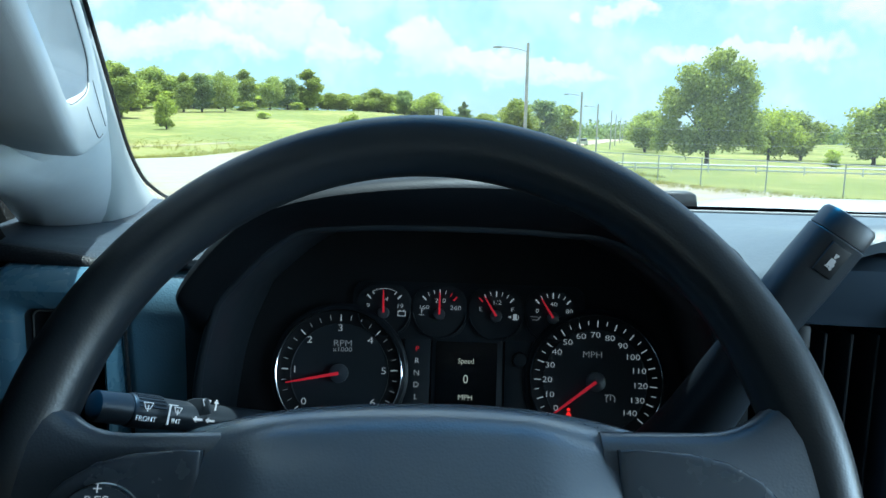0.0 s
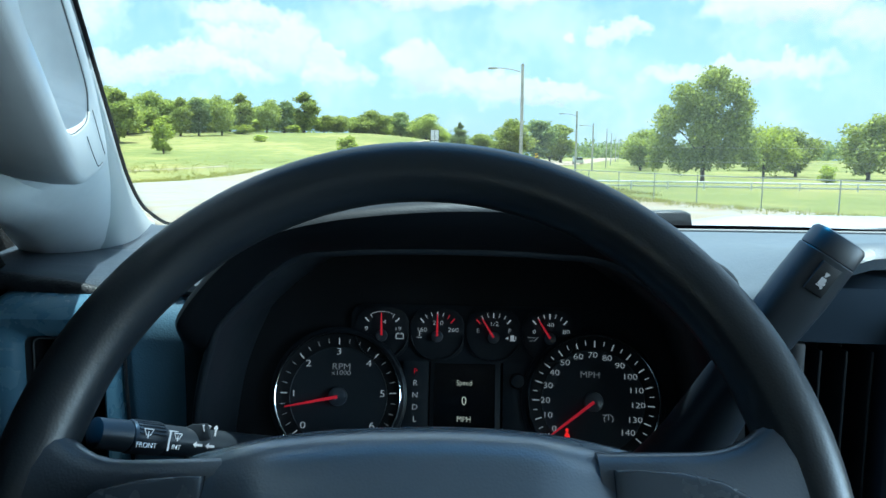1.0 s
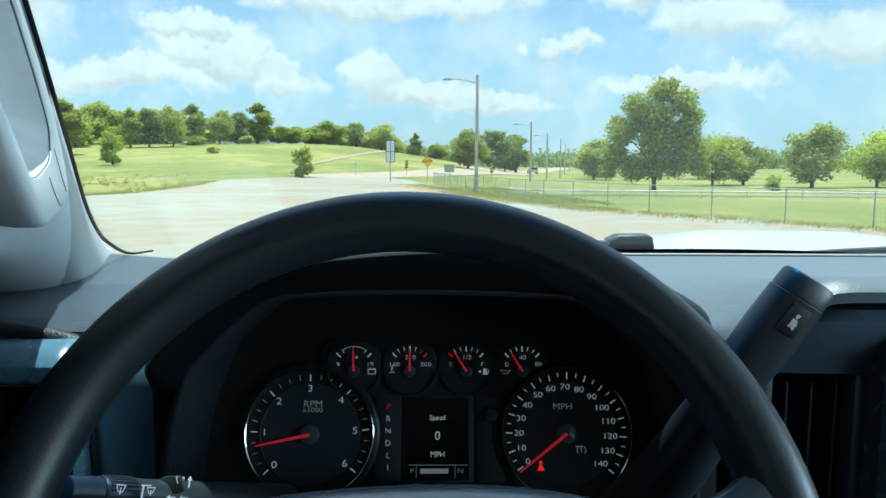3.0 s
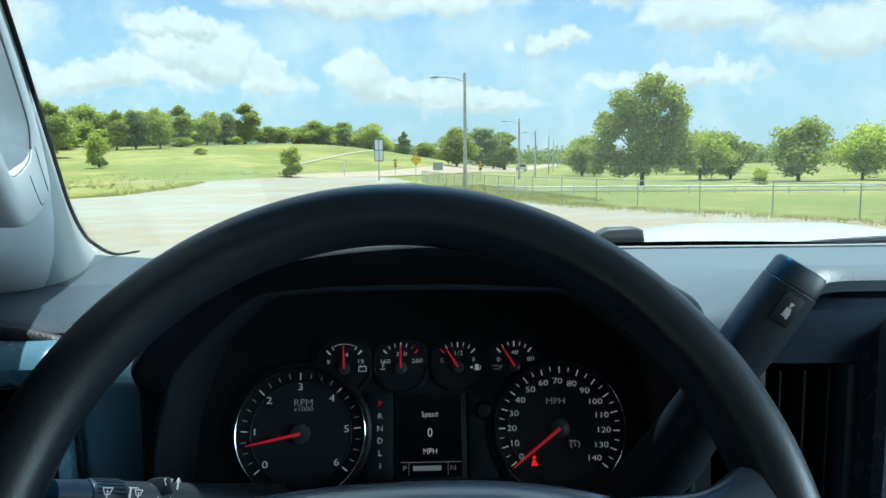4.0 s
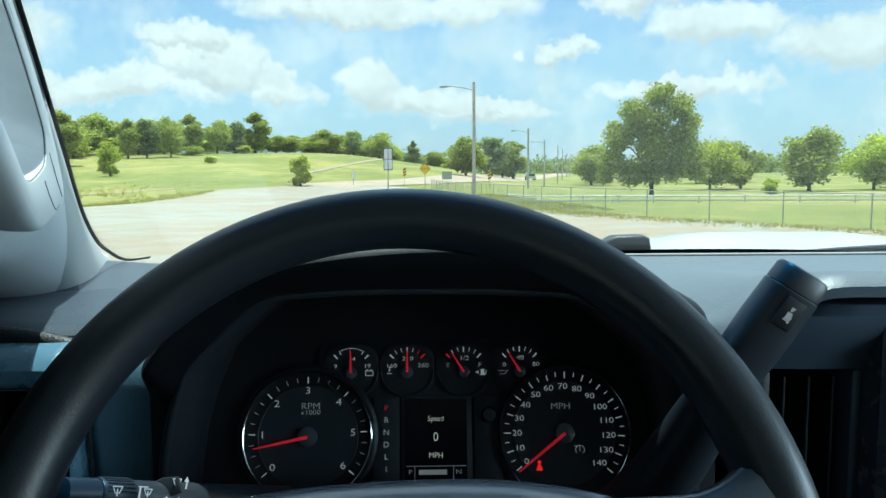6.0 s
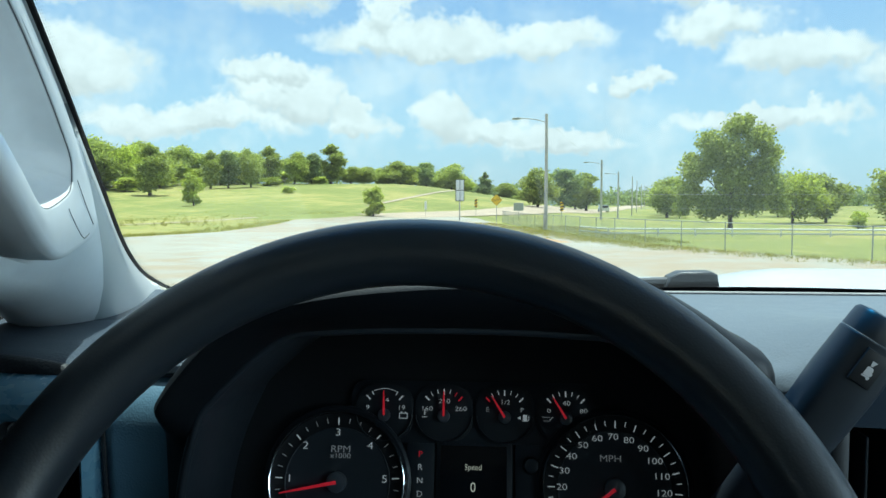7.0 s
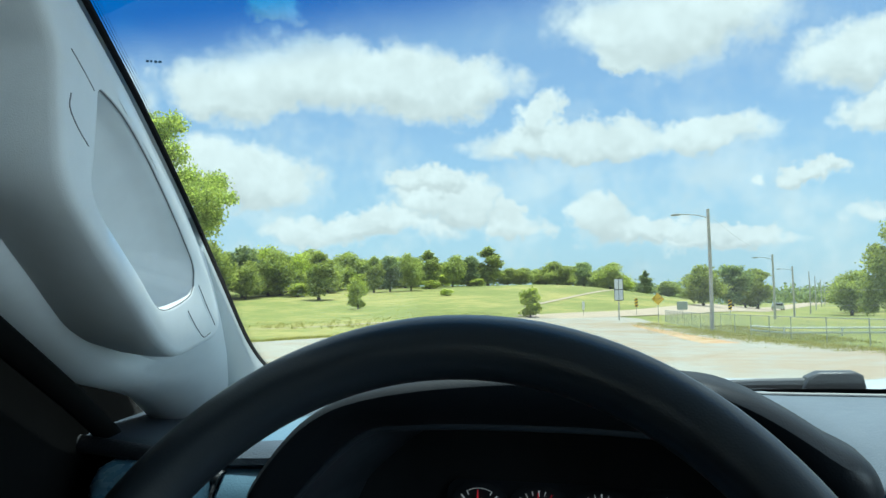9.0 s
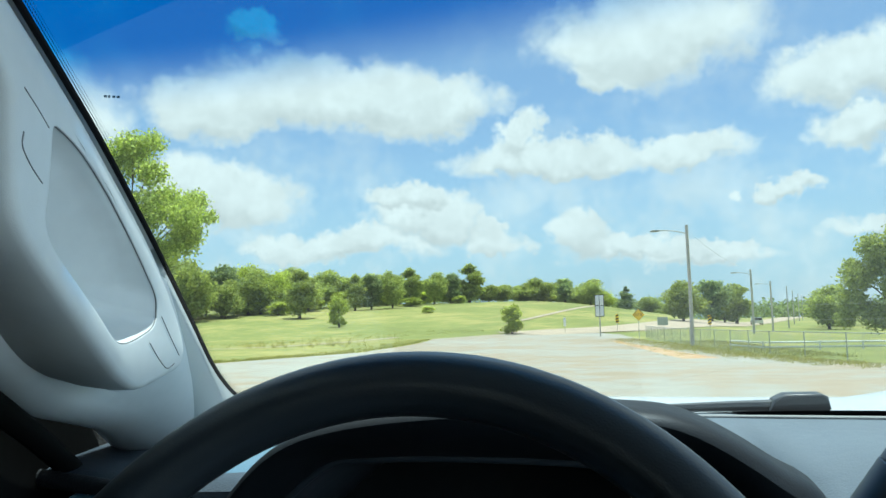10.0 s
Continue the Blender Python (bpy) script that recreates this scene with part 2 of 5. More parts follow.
def foliage(name, base, second, random_tint=0.12):
    """Leaves that let part of the light through."""
    mat = bpy.data.materials.new(name)
    mat.use_nodes = True
    n = Nodes(mat.node_tree)
    co = n.add("ShaderNodeTexCoord").outputs["Object"]
    big = n.add("ShaderNodeTexNoise", {"Vector": co, "Scale": 0.55, "Detail": 4.0}).outputs["Fac"]
    isle = n.add("ShaderNodeNewGeometry").outputs["Random Per Island"]
    col = n.mix(n.span(n.math("ADD", n.math("MULTIPLY", big, 0.7), n.math("MULTIPLY", isle, 0.3)), 0.3, 0.7), rgb(*base), rgb(*second))
    level = n.math("MULTIPLY", n.span(isle, 0, 1, 0.75, 1.25), n.span(n.add("ShaderNodeObjectInfo").outputs["Random"], 0, 1, 1 - random_tint, 1 + random_tint))
    col = n.mix(1.0, col, n.add("ShaderNodeCombineColor", {0: level, 1: level, 2: level}).outputs[0], "MULTIPLY")
    surf = n.add("ShaderNodeBsdfPrincipled", {"Base Color": col, "Roughness": 0.7, "Specular IOR Level": 0.15})
    through_leaf = n.add("ShaderNodeBsdfTranslucent", {0: n.mix(1.0, col, rgb(1.25, 1.2, 0.6), "MULTIPLY")})
    n.add("ShaderNodeOutputMaterial", {0: n.add("ShaderNodeMixShader", {0: 0.5, 1: surf.outputs[0], 2: through_leaf.outputs[0]}).outputs[0]})
    return mat


SHADE_FROM, SHADE_TO = 0.358, 0.394      # height above the lower edge, tilted along the glass
M_GLASS = glass_material()
M_LEAF_A = foliage("oak_leaves", (0.31, 0.375, 0.145), (0.42, 0.475, 0.18))
M_LEAF_B = foliage("light_leaves", (0.39, 0.46, 0.12), (0.49, 0.56, 0.155))
M_LEAF_N = foliage("poplar_leaves", (0.37, 0.46, 0.16), (0.49, 0.56, 0.21))
M_BLADE = foliage("grass_blades", (0.29, 0.30, 0.085), (0.38, 0.355, 0.12))
M_LEAF_C = foliage("dark_leaves", (0.24, 0.315, 0.18), (0.32, 0.39, 0.22))


# ---- building helpers ----
def thing(name, place=(0, 0, 0), label="", category="", group="", kind=""):
    ob = new(name)
    ob.empty_display_size = 0.05
    ob.matrix_basis = place if isinstance(place, Matrix) else Matrix.Translation(place)
    return tagged(ob, label, category, group, kind)


def finish(bm, mat, smooth=True, name="mesh"):
    me = bpy.data.meshes.new(name)
    bmesh.ops.recalc_face_normals(bm, faces=bm.faces)
    bm.to_mesh(me)
    bm.free()
    me.materials.append(mat)
    if smooth:
        me.shade_smooth()
        me.set_sharp_from_angle(angle=radians(38))
    return me


def part(name, bm, mat, parent, label="", place=None, smooth=True):
    """Links a bmesh (or a ready mesh) as one mesh object under a thing or a part."""
    me = bm if isinstance(bm, bpy.types.Mesh) else finish(bm, mat, smooth, name)
    ob = new(name, me)
    ob.parent = parent
    if place is not None:
        ob.matrix_basis = place
    return tagged(ob, label)


def solo(name, bm, mat, label, category, group="", kind="", place=None, smooth=True):
    """A thing that is a single mesh."""
    ob = part(name, bm, mat, None, label, place, smooth)
    return tagged(ob, label, category, group, kind)


def box(x0, x1, y0, y1, z0, z1, bevel=0.0, seg=2):
    bm = bmesh.new()
    bmesh.ops.create_cube(bm, size=1, matrix=Matrix.Translation(((x0 + x1) / 2, (y0 + y1) / 2, (z0 + z1) / 2)) @ Matrix.Diagonal((x1 - x0, y1 - y0, z1 - z0, 1)))
    if bevel:
        bmesh.ops.bevel(bm, geom=bm.edges[:], offset=bevel, segments=seg, affect="EDGES", profile=0.5)
    return bm


def join(*bms):
    out = bmesh.new()
    for b in bms:
        me = bpy.data.meshes.new("tmp")
        b.to_mesh(me)
        b.free()
        out.from_mesh(me)
        bpy.data.meshes.remove(me)
    return out


def prism(outline, y0, y1, bevel=0.0, seg=2, m=None):
    """An outline in x and z, thick from y0 to y1."""
    bm = bmesh.new()
    front = [bm.verts.new((x, y0, z)) for x, z in outline]
    back = [bm.verts.new((x, y1, z)) for x, z in outline]
    bm.faces.new(front)
    bm.faces.new(back[::-1])
    n = len(outline)
    for i in range(n):
        bm.faces.new((front[i], back[i], back[(i + 1) % n], front[(i + 1) % n]))
    if bevel:
        edges = [e for e in bm.edges if abs(e.verts[0].co.y - e.verts[1].co.y) < 1e-6]
        bmesh.ops.bevel(bm, geom=edges, offset=bevel, segments=seg, affect="EDGES", profile=0.5)
    if m is not None:
        bm.transform(m)
    return bm


def loft(rows, closed_u=False, closed_v=False, caps=False):
    """A skin over rows of points, row after row."""
    bm = bmesh.new()
    vs = [[bm.verts.new(p) for p in row] for row in rows]
    nu, nv = len(vs), len(vs[0])
    for i in range(nu if closed_u else nu - 1):
        for j in range(nv if closed_v else nv - 1):
            a, b, c, d = vs[i][j], vs[(i + 1) % nu][j], vs[(i + 1) % nu][(j + 1) % nv], vs[i][(j + 1) % nv]
            bm.faces.new((a, b, c, d))
    if caps:
        bm.faces.new(vs[0])
        bm.faces.new(vs[-1][::-1])
    return bm


def spline(points, n):
    """n points evenly spread along a Catmull-Rom curve through the given points."""
    P = [Vector(p) for p in points]
    P = [2 * P[0] - P[1], *P, 2 * P[-1] - P[-2]]
    out = []
    for i in range(n):
        f = i / (n - 1) * (len(P) - 3)
        k = min(int(f), len(P) - 4)
        t = f - k
        a, b, c, d = P[k:k + 4]
        out.append(0.5 * ((2 * b) + (c - a) * t + (2 * a - 5 * b + 4 * c - d) * t * t + (3 * b - a - 3 * c + d) * t ** 3))
    return out


def tube(points, radii, seg=10, caps=True, squash=1.0):
    """A round bar along points."""
    P = [Vector(p) for p in points]
    if not hasattr(radii, "__len__"):
        radii = [radii] * len(P)
    rows = []
    side = None
    for i, p in enumerate(P):
        d = (P[min(i + 1, len(P) - 1)] - P[max(i - 1, 0)]).normalized()
        if side is None:
            ref = Vector((0, 0, 1)) if abs(d.z) < 0.9 else Vector((0, 1, 0))
            side = d.cross(ref).normalized()
        side = (side - d * side.dot(d)).normalized()
        up = side.cross(d)
        rows.append([p + (side * math.cos(a) + up * math.sin(a) * squash) * radii[i] for a in [2 * math.pi * k / seg for k in range(seg)]])
    return loft(rows, closed_v=True, caps=caps)


def disc(cx, cz, r, y0, y1, seg=48, bevel=0.0):
    return prism([(cx + r * math.cos(2 * math.pi * i / seg), cz + r * math.sin(2 * math.pi * i / seg)) for i in range(seg)], y0, y1, bevel)


def ring(cx, cz, r0, r1, y0, y1, a0=0.0, a1=360.0, seg=64):
    """A flat ring, or an arc of one, in x and z."""
    whole = a1 - a0 >= 359.9
    rows = []
    for i in range(seg if whole else seg + 1):
        a = radians(a0 + (a1 - a0) * i / seg)
        c, s = math.cos(a), math.sin(a)
        rows.append([(cx + r0 * c, y1, cz + r0 * s), (cx + r0 * c, y0, cz + r0 * s), (cx + (r0 + r1) / 2 * c, y0 - (r1 - r0) * 0.35, cz + (r0 + r1) / 2 * s), (cx + r1 * c, y0, cz + r1 * s), (cx + r1 * c, y1, cz + r1 * s)])
    return loft(rows, closed_u=whole, closed_v=True, caps=not whole)


def words(text, size, mat, name="lettering", depth=0.0002, align="CENTER", shear=0.0, width=1.0):
    """Raised letters in x and z, facing -y, centred on the origin."""
    cu = bpy.data.curves.new("text", "FONT")
    cu.body, cu.size, cu.extrude, cu.align_x, cu.align_y, cu.shear = text, size, depth, align, "CENTER", shear
    cu.resolution_u = 3
    cu.offset = -0.012 * size
    ob = bpy.data.objects.new("text", cu)
    scene.collection.objects.link(ob)
    bpy.context.view_layer.update()
    me = bpy.data.meshes.new_from_object(ob.evaluated_get(bpy.context.evaluated_depsgraph_get()))
    bpy.data.objects.remove(ob)
    bpy.data.curves.remove(cu)
    me.name = name
    me.transform(Matrix.Rotation(radians(90), 4, "X") @ Matrix.Diagonal((width, 1, 1, 1)))
    me.materials.clear()
    me.materials.append(mat)
    return me


def flat(x, z, y=0.0, rot=0.0):
    return Matrix.Translation((x, y, z)) @ Matrix.Rotation(radians(rot), 4, "Y")


# ---- cab shell: plain walls that close the place ----
CAB_L, CAB_R, CAB_BACK, CAB_TOP = -0.56, 1.30, -1.75, 2.02


def wall_with_hole(name, axis, at, thick, a0, a1, z0, z1, ha0, ha1, hz0, hz1, mat, label):
    """A wall of four slabs round one opening."""
    slabs = [(a0, a1, z0, hz0), (a0, a1, hz1, z1), (a0, ha0, hz0, hz1), (ha1, a1, hz0, hz1)]
    bms = []
    for p, q, r, s in slabs:
        bms.append(box(at - thick, at, p, q, r, s) if axis == "x" else box(p, q, at - thick, at, r, s))
    return solo(name, join(*bms), mat, label, "wall", kind="structure", smooth=False)


# Left and rear openings are shrunk to keep light off pillar and rim.
wall_with_hole("wall_left", "x", CAB_L, 0.05, CAB_BACK, 0.62, 0.7, CAB_TOP, -1.55, -0.95, 1.42, 1.90, M_DARKTRIM, "black driver's door panel, opening cut down to hold back light")
wall_with_hole("wall_right", "x", CAB_R + 0.05, 0.05, CAB_BACK, 1.05, 0.7, CAB_TOP, -1.55, 0.75, 1.32, 1.95, M_PANEL, "black passenger door panel with its window opening")
wall_with_hole("wall_back", "y", CAB_BACK, 0.05, CAB_L - 0.05, CAB_R + 0.05, 0.7, CAB_TOP, 0.25, 0.50, 1.60, 1.72, M_LINER, "grey rear cab wall, opening cut small to hold back light")
solo("ceiling", box(CAB_L - 0.05, CAB_R + 0.05, CAB_BACK - 0.05, 0.46, 1.955, 2.04, 0.01), M_LINER, "grey cloth headliner of the truck cab", "ceiling", kind="structure")
solo("floor", box(CAB_L - 0.05, CAB_R + 0.05, CAB_BACK - 0.05, 1.0, 0.66, 0.7), M_DARKTRIM, "black carpeted floor of the truck cab", "floor", kind="structure")
solo("wall_front", box(CAB_L - 0.05, CAB_R + 0.05, 1.00, 1.05, 0.66, 1.50), M_BLACK, "black firewall behind the dashboard", "wall", kind="structure")

solo("wall_left_front", box(CAB_L - 0.05, CAB_L, 0.62, 1.06, 0.7, 1.56), M_DARKTRIM, "black cowl side panel beside the dashboard", "wall", kind="structure")

# ---- left A-pillar trim with grab recess ----
P0 = Vector((-0.357, 0.79, 1.625))
PU = Vector((0.273, -0.853, 0.444)).normalized()
PH = Vector((0.952, 0.305, 0.0)).normalized()
PV = PH.cross(PU)


def pil(s, v, h=0.0):
    """A point of the pillar: s up along it, v from the glass down and back, h inboard."""
    return P0 + PU * s + PV * v + PH * h


def smooth01(x):
    x = min(1.0, max(0.0, x))
    return x * x * (3 - 2 * x)


EDGE = [(-0.42, -0.200), (-0.36, -0.115), (-0.26, -0.068), (-0.16, -0.046), (-0.08, -0.031), (0.01, -0.025), (0.12, -0.030), (0.25, -0.0355), (0.37, -0.0365), (0.44, -0.033), (0.51, -0.028), (0.60, -0.021), (0.80, -0.005)]


def glass_edge(s):
    """Where along v the black glass border runs beside the pillar."""
    for (s0, v0), (s1, v1) in zip(EDGE[:-1], EDGE[1:]):
        if s <= s1:
            break
    f = min(1.0, max(0.0, (s - s0) / (s1 - s0)))
    return v0 + (v1 - v0) * f


def pillar():
    top = thing("a_pillar_trim", P0, "light grey moulded windshield pillar trim with a grab recess", "pillar trim")
    inv = Matrix.Translation(-P0)
    low = [(0.0, -0.015), (0.015, -0.018), (0.030, -0.024), (0.044, -0.034), (0.056, -0.048), (0.065, -0.064), (0.070, -0.080), (0.069, -0.094), (0.058, -0.112)]
    high = [(0.0, -0.078), (0.018, -0.078), (0.042, -0.078), (0.060, -0.076), (0.074, -0.076), (0.082, -0.082), (0.087, -0.092), (0.090, -0.102), (0.090, -0.112), (0.080, -0.118)]
    rows = []
    for i in range(90):
        s = -0.42 + 1.20 * i / 89
        k = smooth01((s - 0.06) / 0.13)
        dive = smooth01((s - 0.20) / 0.05)
        e = max(glass_edge(s) - 0.0075, -0.048 - 0.155 * max(0.0, -s - 0.02))
        prof = [(e, -0.07), (e, -0.021), (e + 0.0015, -0.016), (e + 0.005, -0.0135), ((e + 0.006) * (0.45 + 0.35 * dive), -0.0135 - 0.055 * dive)]
        for m, ((v0, h0), (v1, h1)) in enumerate(zip(low, high)):
            f = dive if m < 3 else k
            prof.append((v0 + (v1 - v0) * f, h0 + (h1 - h0) * f))
        rows.append([pil(s, v, h) for v, h in prof])
    bm = loft(rows)
    bm.transform(inv)
    part("body", bm, M_TRIM, top)
    # raised grab moulding, an outline with a scooped recess
    outer = [(0.117, 0.008), (0.119, 0.018), (0.128, 0.029), (0.146, 0.041), (0.199, 0.075), (0.222, 0.0865), (0.245, 0.0915), (0.278, 0.0935), (0.336, 0.089), (0.39, 0.085), (0.43, 0.081), (0.452, 0.071), (0.471, 0.045), (0.486, 0.021), (0.506, 0.013), (0.545, 0.002), (0.62, -0.002), (0.70, -0.006), (0.66, -0.013), (0.56, -0.020), (0.45, -0.0285), (0.37, -0.0315), (0.25, -0.0295), (0.17, -0.016), (0.13, -0.003)]
    inner = [(0.209, 0.016), (0.216, 0.030), (0.250, 0.057), (0.271, 0.069), (0.289, 0.0725), (0.324, 0.070), (0.362, 0.0685), (0.400, 0.0665), (0.418, 0.058), (0.424, 0.041), (0.433, 0.017), (0.438, 0.003), (0.428, -0.003), (0.399, -0.010), (0.359, -0.0125), (0.325, -0.0115), (0.288, -0.009), (0.252, -0.005), (0.219, 0.001)]

    def curve(pts, n):
        return [(p.x, p.y) for p in spline([(*q, 0) for q in pts + pts[:1]], n + 1)[:-1]]
    n = 110
    no, ni = curve(outer, n), curve(inner, n)

    def middle(pts):
        return sum(p[0] for p in pts) / n, sum(p[1] for p in pts) / n
    ci = middle(ni)

    def shrink(pts, d):
        """Moves a closed outline inwards by d along its normals."""
        out = []
        for k, (x, y) in enumerate(pts):
            (x0, y0), (x1, y1) = pts[k - 2], pts[(k + 2) % n]
            tx, ty = x1 - x0, y1 - y0
            ln = math.hypot(tx, ty) or 1.0
            out.append((x - ty / ln * d, y + tx / ln * d))
        return out
    area = sum(no[k - 1][0] * no[k][1] - no[k][0] * no[k - 1][1] for k in range(n))
    sgn = 1 if area > 0 else -1
    area = sum(ni[k - 1][0] * ni[k][1] - ni[k][0] * ni[k - 1][1] for k in range(n))
    sgi = 1 if area > 0 else -1

    def scaled(pts, c, k):
        return [(c[0] + (x - c[0]) * (1 - k), c[1] + (y - c[1]) * (1 - k)) for x, y in pts]
    rows = [[pil(s, v, -0.082) for s, v in shrink(no, 0.0120 * sgn)],
            [pil(s, v, -0.056) for s, v in shrink(no, 0.0040 * sgn)],
            [pil(s, v, -0.034) for s, v in shrink(no, 0.0004 * sgn)],
            [pil(s, v, -0.0195) for s, v in no],
            [pil(s, v, -0.0150) for s, v in shrink(no, 0.0010 * sgn)],
            [pil(s, v, -0.0127) for s, v in shrink(no, 0.0032 * sgn)],
            [pil(s, v, -0.0118) for s, v in shrink(no, 0.0062 * sgn)],
            [pil(s, v, -0.0116) for s, v in shrink(ni, -0.0030 * sgi)],
            [pil(s, v, -0.0122) for s, v in shrink(ni, -0.0006 * sgi)],
            [pil(s, v, -0.0150) for s, v in ni]]
    bm = loft(rows, closed_v=True)
    bm.transform(inv)
    grab = part("grab_moulding", bm, M_TRIM, top, "raised grey moulding round a scooped grab recess")
    # the scoop: steep along the door side, a gentle slope along the glass and a broad ramp at its foot
    rows = []
    for k in (0.0, 0.03, 0.08, 0.16, 0.26, 0.38, 0.52, 0.68, 0.84, 0.96):
        row = []
        for (s0, v0), (s, v) in zip(ni, scaled(ni, ci, k)):
            foot = 1 - smooth01((s0 - (0.209 + 1.35 * (v0 - 0.016))) / 0.05)
            wide = 0.008
            wide += (0.060 - wide) * foot
            d = math.hypot(s - s0, v - v0)
            row.append(pil(s, v, -0.0138 - 0.0012 * min(1.0, d / 0.002) - (0.006 + 0.088 * min(1.0, max(0.0, (v + 0.012) / 0.085))) * (smooth01(d / wide) * (1 - foot) + foot * math.sin(min(1.0, d / wide) * math.pi / 2))))
        rows.append(row)
    bm = loft(rows, closed_v=True)
    bm.verts.ensure_lookup_table()
    bm.faces.new(bm.verts[-n:])
    bm.transform(inv)
    part("recess", bm, M_TRIM, grab)
    # seams: round the recess, and of the small screw cover below it
    seam = [pil(s, v, -0.0132) for s, v in ni]
    bm = tube(seam + seam[:1], 0.00045, 6)
    bm.transform(inv)
    part("recess_seam", bm, M_SEAM, grab, "thin dark seam")
    for pts in ([(0.217, 0.043), (0.190, 0.045), (0.166, 0.044), (0.155, 0.038), (0.146, 0.031)], [(0.200, 0.010), (0.165, 0.015), (0.136, 0.018)], [(0.478, 0.008), (0.460, 0.0075), (0.444, 0.008)], [(0.466, 0.030), (0.463, 0.038), (0.450, 0.0415), (0.434, 0.042)]):
        bm = tube(spline([pil(s, v, -0.0117) for s, v in pts], 14), 0.0005, 6)
        bm.transform(inv)
        part("cover_seam", bm, M_SEAM, grab)
    # door seal behind the trim
    rows = [[pil(s, 0.112 + 0.010 * math.cos(a), -0.098 - 0.02 * smooth01((0.22 - s) / 0.35) + 0.010 * math.sin(a)) for a in [k * math.pi / 5 for k in range(10)]] for s in (-0.45, -0.1, -0.05, 0.0, 0.05, 0.1, 0.15, 0.2, 0.3, 0.6, 0.8)]
    bm = loft(rows, closed_v=True)
    bm.transform(inv)
    part("door_seal", bm, M_DARKTRIM, top, "black rubber door seal")
    return top


pillar()
frame_rows = [[pil(s, v, h) for v, h in ((0.0, -0.125), (0.08, -0.120), (0.20, -0.116), (0.36, -0.116), (0.37, -0.13), (0.37, -0.20), (0.0, -0.20))] for s in (-0.42, 0.0, 0.3, 0.55, 0.8)]
solo("door_frame", loft(frame_rows, closed_v=True, caps=True), M_DARKTRIM, "black door window frame behind the pillar", "door frame", kind="structure")

# ---- windshield ----


def base_y(x):
    """The glass's lower edge curves back towards the pillars."""
    return 1.055 - 0.42 * (x - 0.37) ** 2


def glass_point(x, f):
    """f from 0 at the lower edge to 1 at the upper edge."""
    lo = Vector((x, base_y(x), 1.575 - 0.05 * (x - 0.37) ** 2))
    hi = Vector((0.37 + (x - 0.37) * 0.80, 0.45 - 0.25 * (x - 0.37) ** 2, 1.985))
    p = lo.lerp(hi, f)
    return p + Vector((0, 0.02, 0.03)) * math.sin(math.pi * f) * 0.6


def windshield():
    top = thing("window_1", (0.37, 1.0, 1.57), "curved windshield glass with a blue shade band and black border", "window", kind="structure")
    inv = Matrix.Translation((-0.37, -1.0, -1.57))
    xs = [-0.50 + 1.74 * i / 36 for i in range(37)]
    bm = loft([[glass_point(x, j / 14) for x in xs] for j in range(15)])
    bm.transform(inv)
    pane = part("pane", bm, M_GLASS, top)
    # border along the lower edge
    bm = loft([[glass_point(x, f) - Vector((0, 0.004, 0.0)) for x in xs] for f in (-0.03, 0.0, 0.010)])
    bm.transform(inv)
    part("lower_border", bm, M_FRIT, top, "black ceramic border")
    # border along the pillar, with a soft dotted inner edge
    line = spline([pil(s, v, h) for (s, v), h in zip([(-0.34, -0.100)] + EDGE[2:], (0.040, 0.012, -0.004, -0.008, *[-0.010] * 8))], 80)
    bm = loft([[p + PV * 0.0020 - PH * 0.003, p + PV * 0.0008 - PH * 0.0006, p - PV * 0.0016] for p in line])
    bm.transform(inv)
    part("pillar_border", bm, M_FRIT, top, "black ceramic border")
    dots = []
    for k in range(3):
        for p, q in zip(line[:-1], line[1:]):
            for i in range(5):
                c = p.lerp(q, (i + 0.5 * (k % 2)) / 5) - PV * (0.0026 + 0.0018 * k) + PH * (0.0008 + 0.0008 * k)
                r = 0.0009 - 0.0002 * k
                dots.append([c + PU * r, c + PV * r, c - PU * r, c - PV * r])
    me = bpy.data.meshes.new("border_dots")
    me.from_pydata([v + Vector((-0.37, -1.0, -1.57)) for d in dots for v in d], [], [tuple(range(4 * i, 4 * i + 4)) for i in range(len(dots))])
    me.materials.append(M_FRIT)
    tagged(part("border_dots", me, None, top), kind="stuff")


windshield()
mark_at = pil(0.412, -0.048, 0.004)
bms = []
for k, w in enumerate((0.0030, 0.0022, 0.0030, 0.0034)):
    bms.append(box(-0.0075 + 0.0042 * k, -0.0075 + 0.0042 * k + w, -0.0002, 0.0002, -0.0012, 0.0012))
solo("glass_marking", join(*bms), M_FRAME, "tiny unreadable grey maker's mark on the glass", "marking", place=Matrix.Translation(mark_at) @ pose(0, 0, 0, -25, 0, 30) @ Matrix.Diagonal((0.62, 1, 0.7, 1)))

# ---- dashboard ----


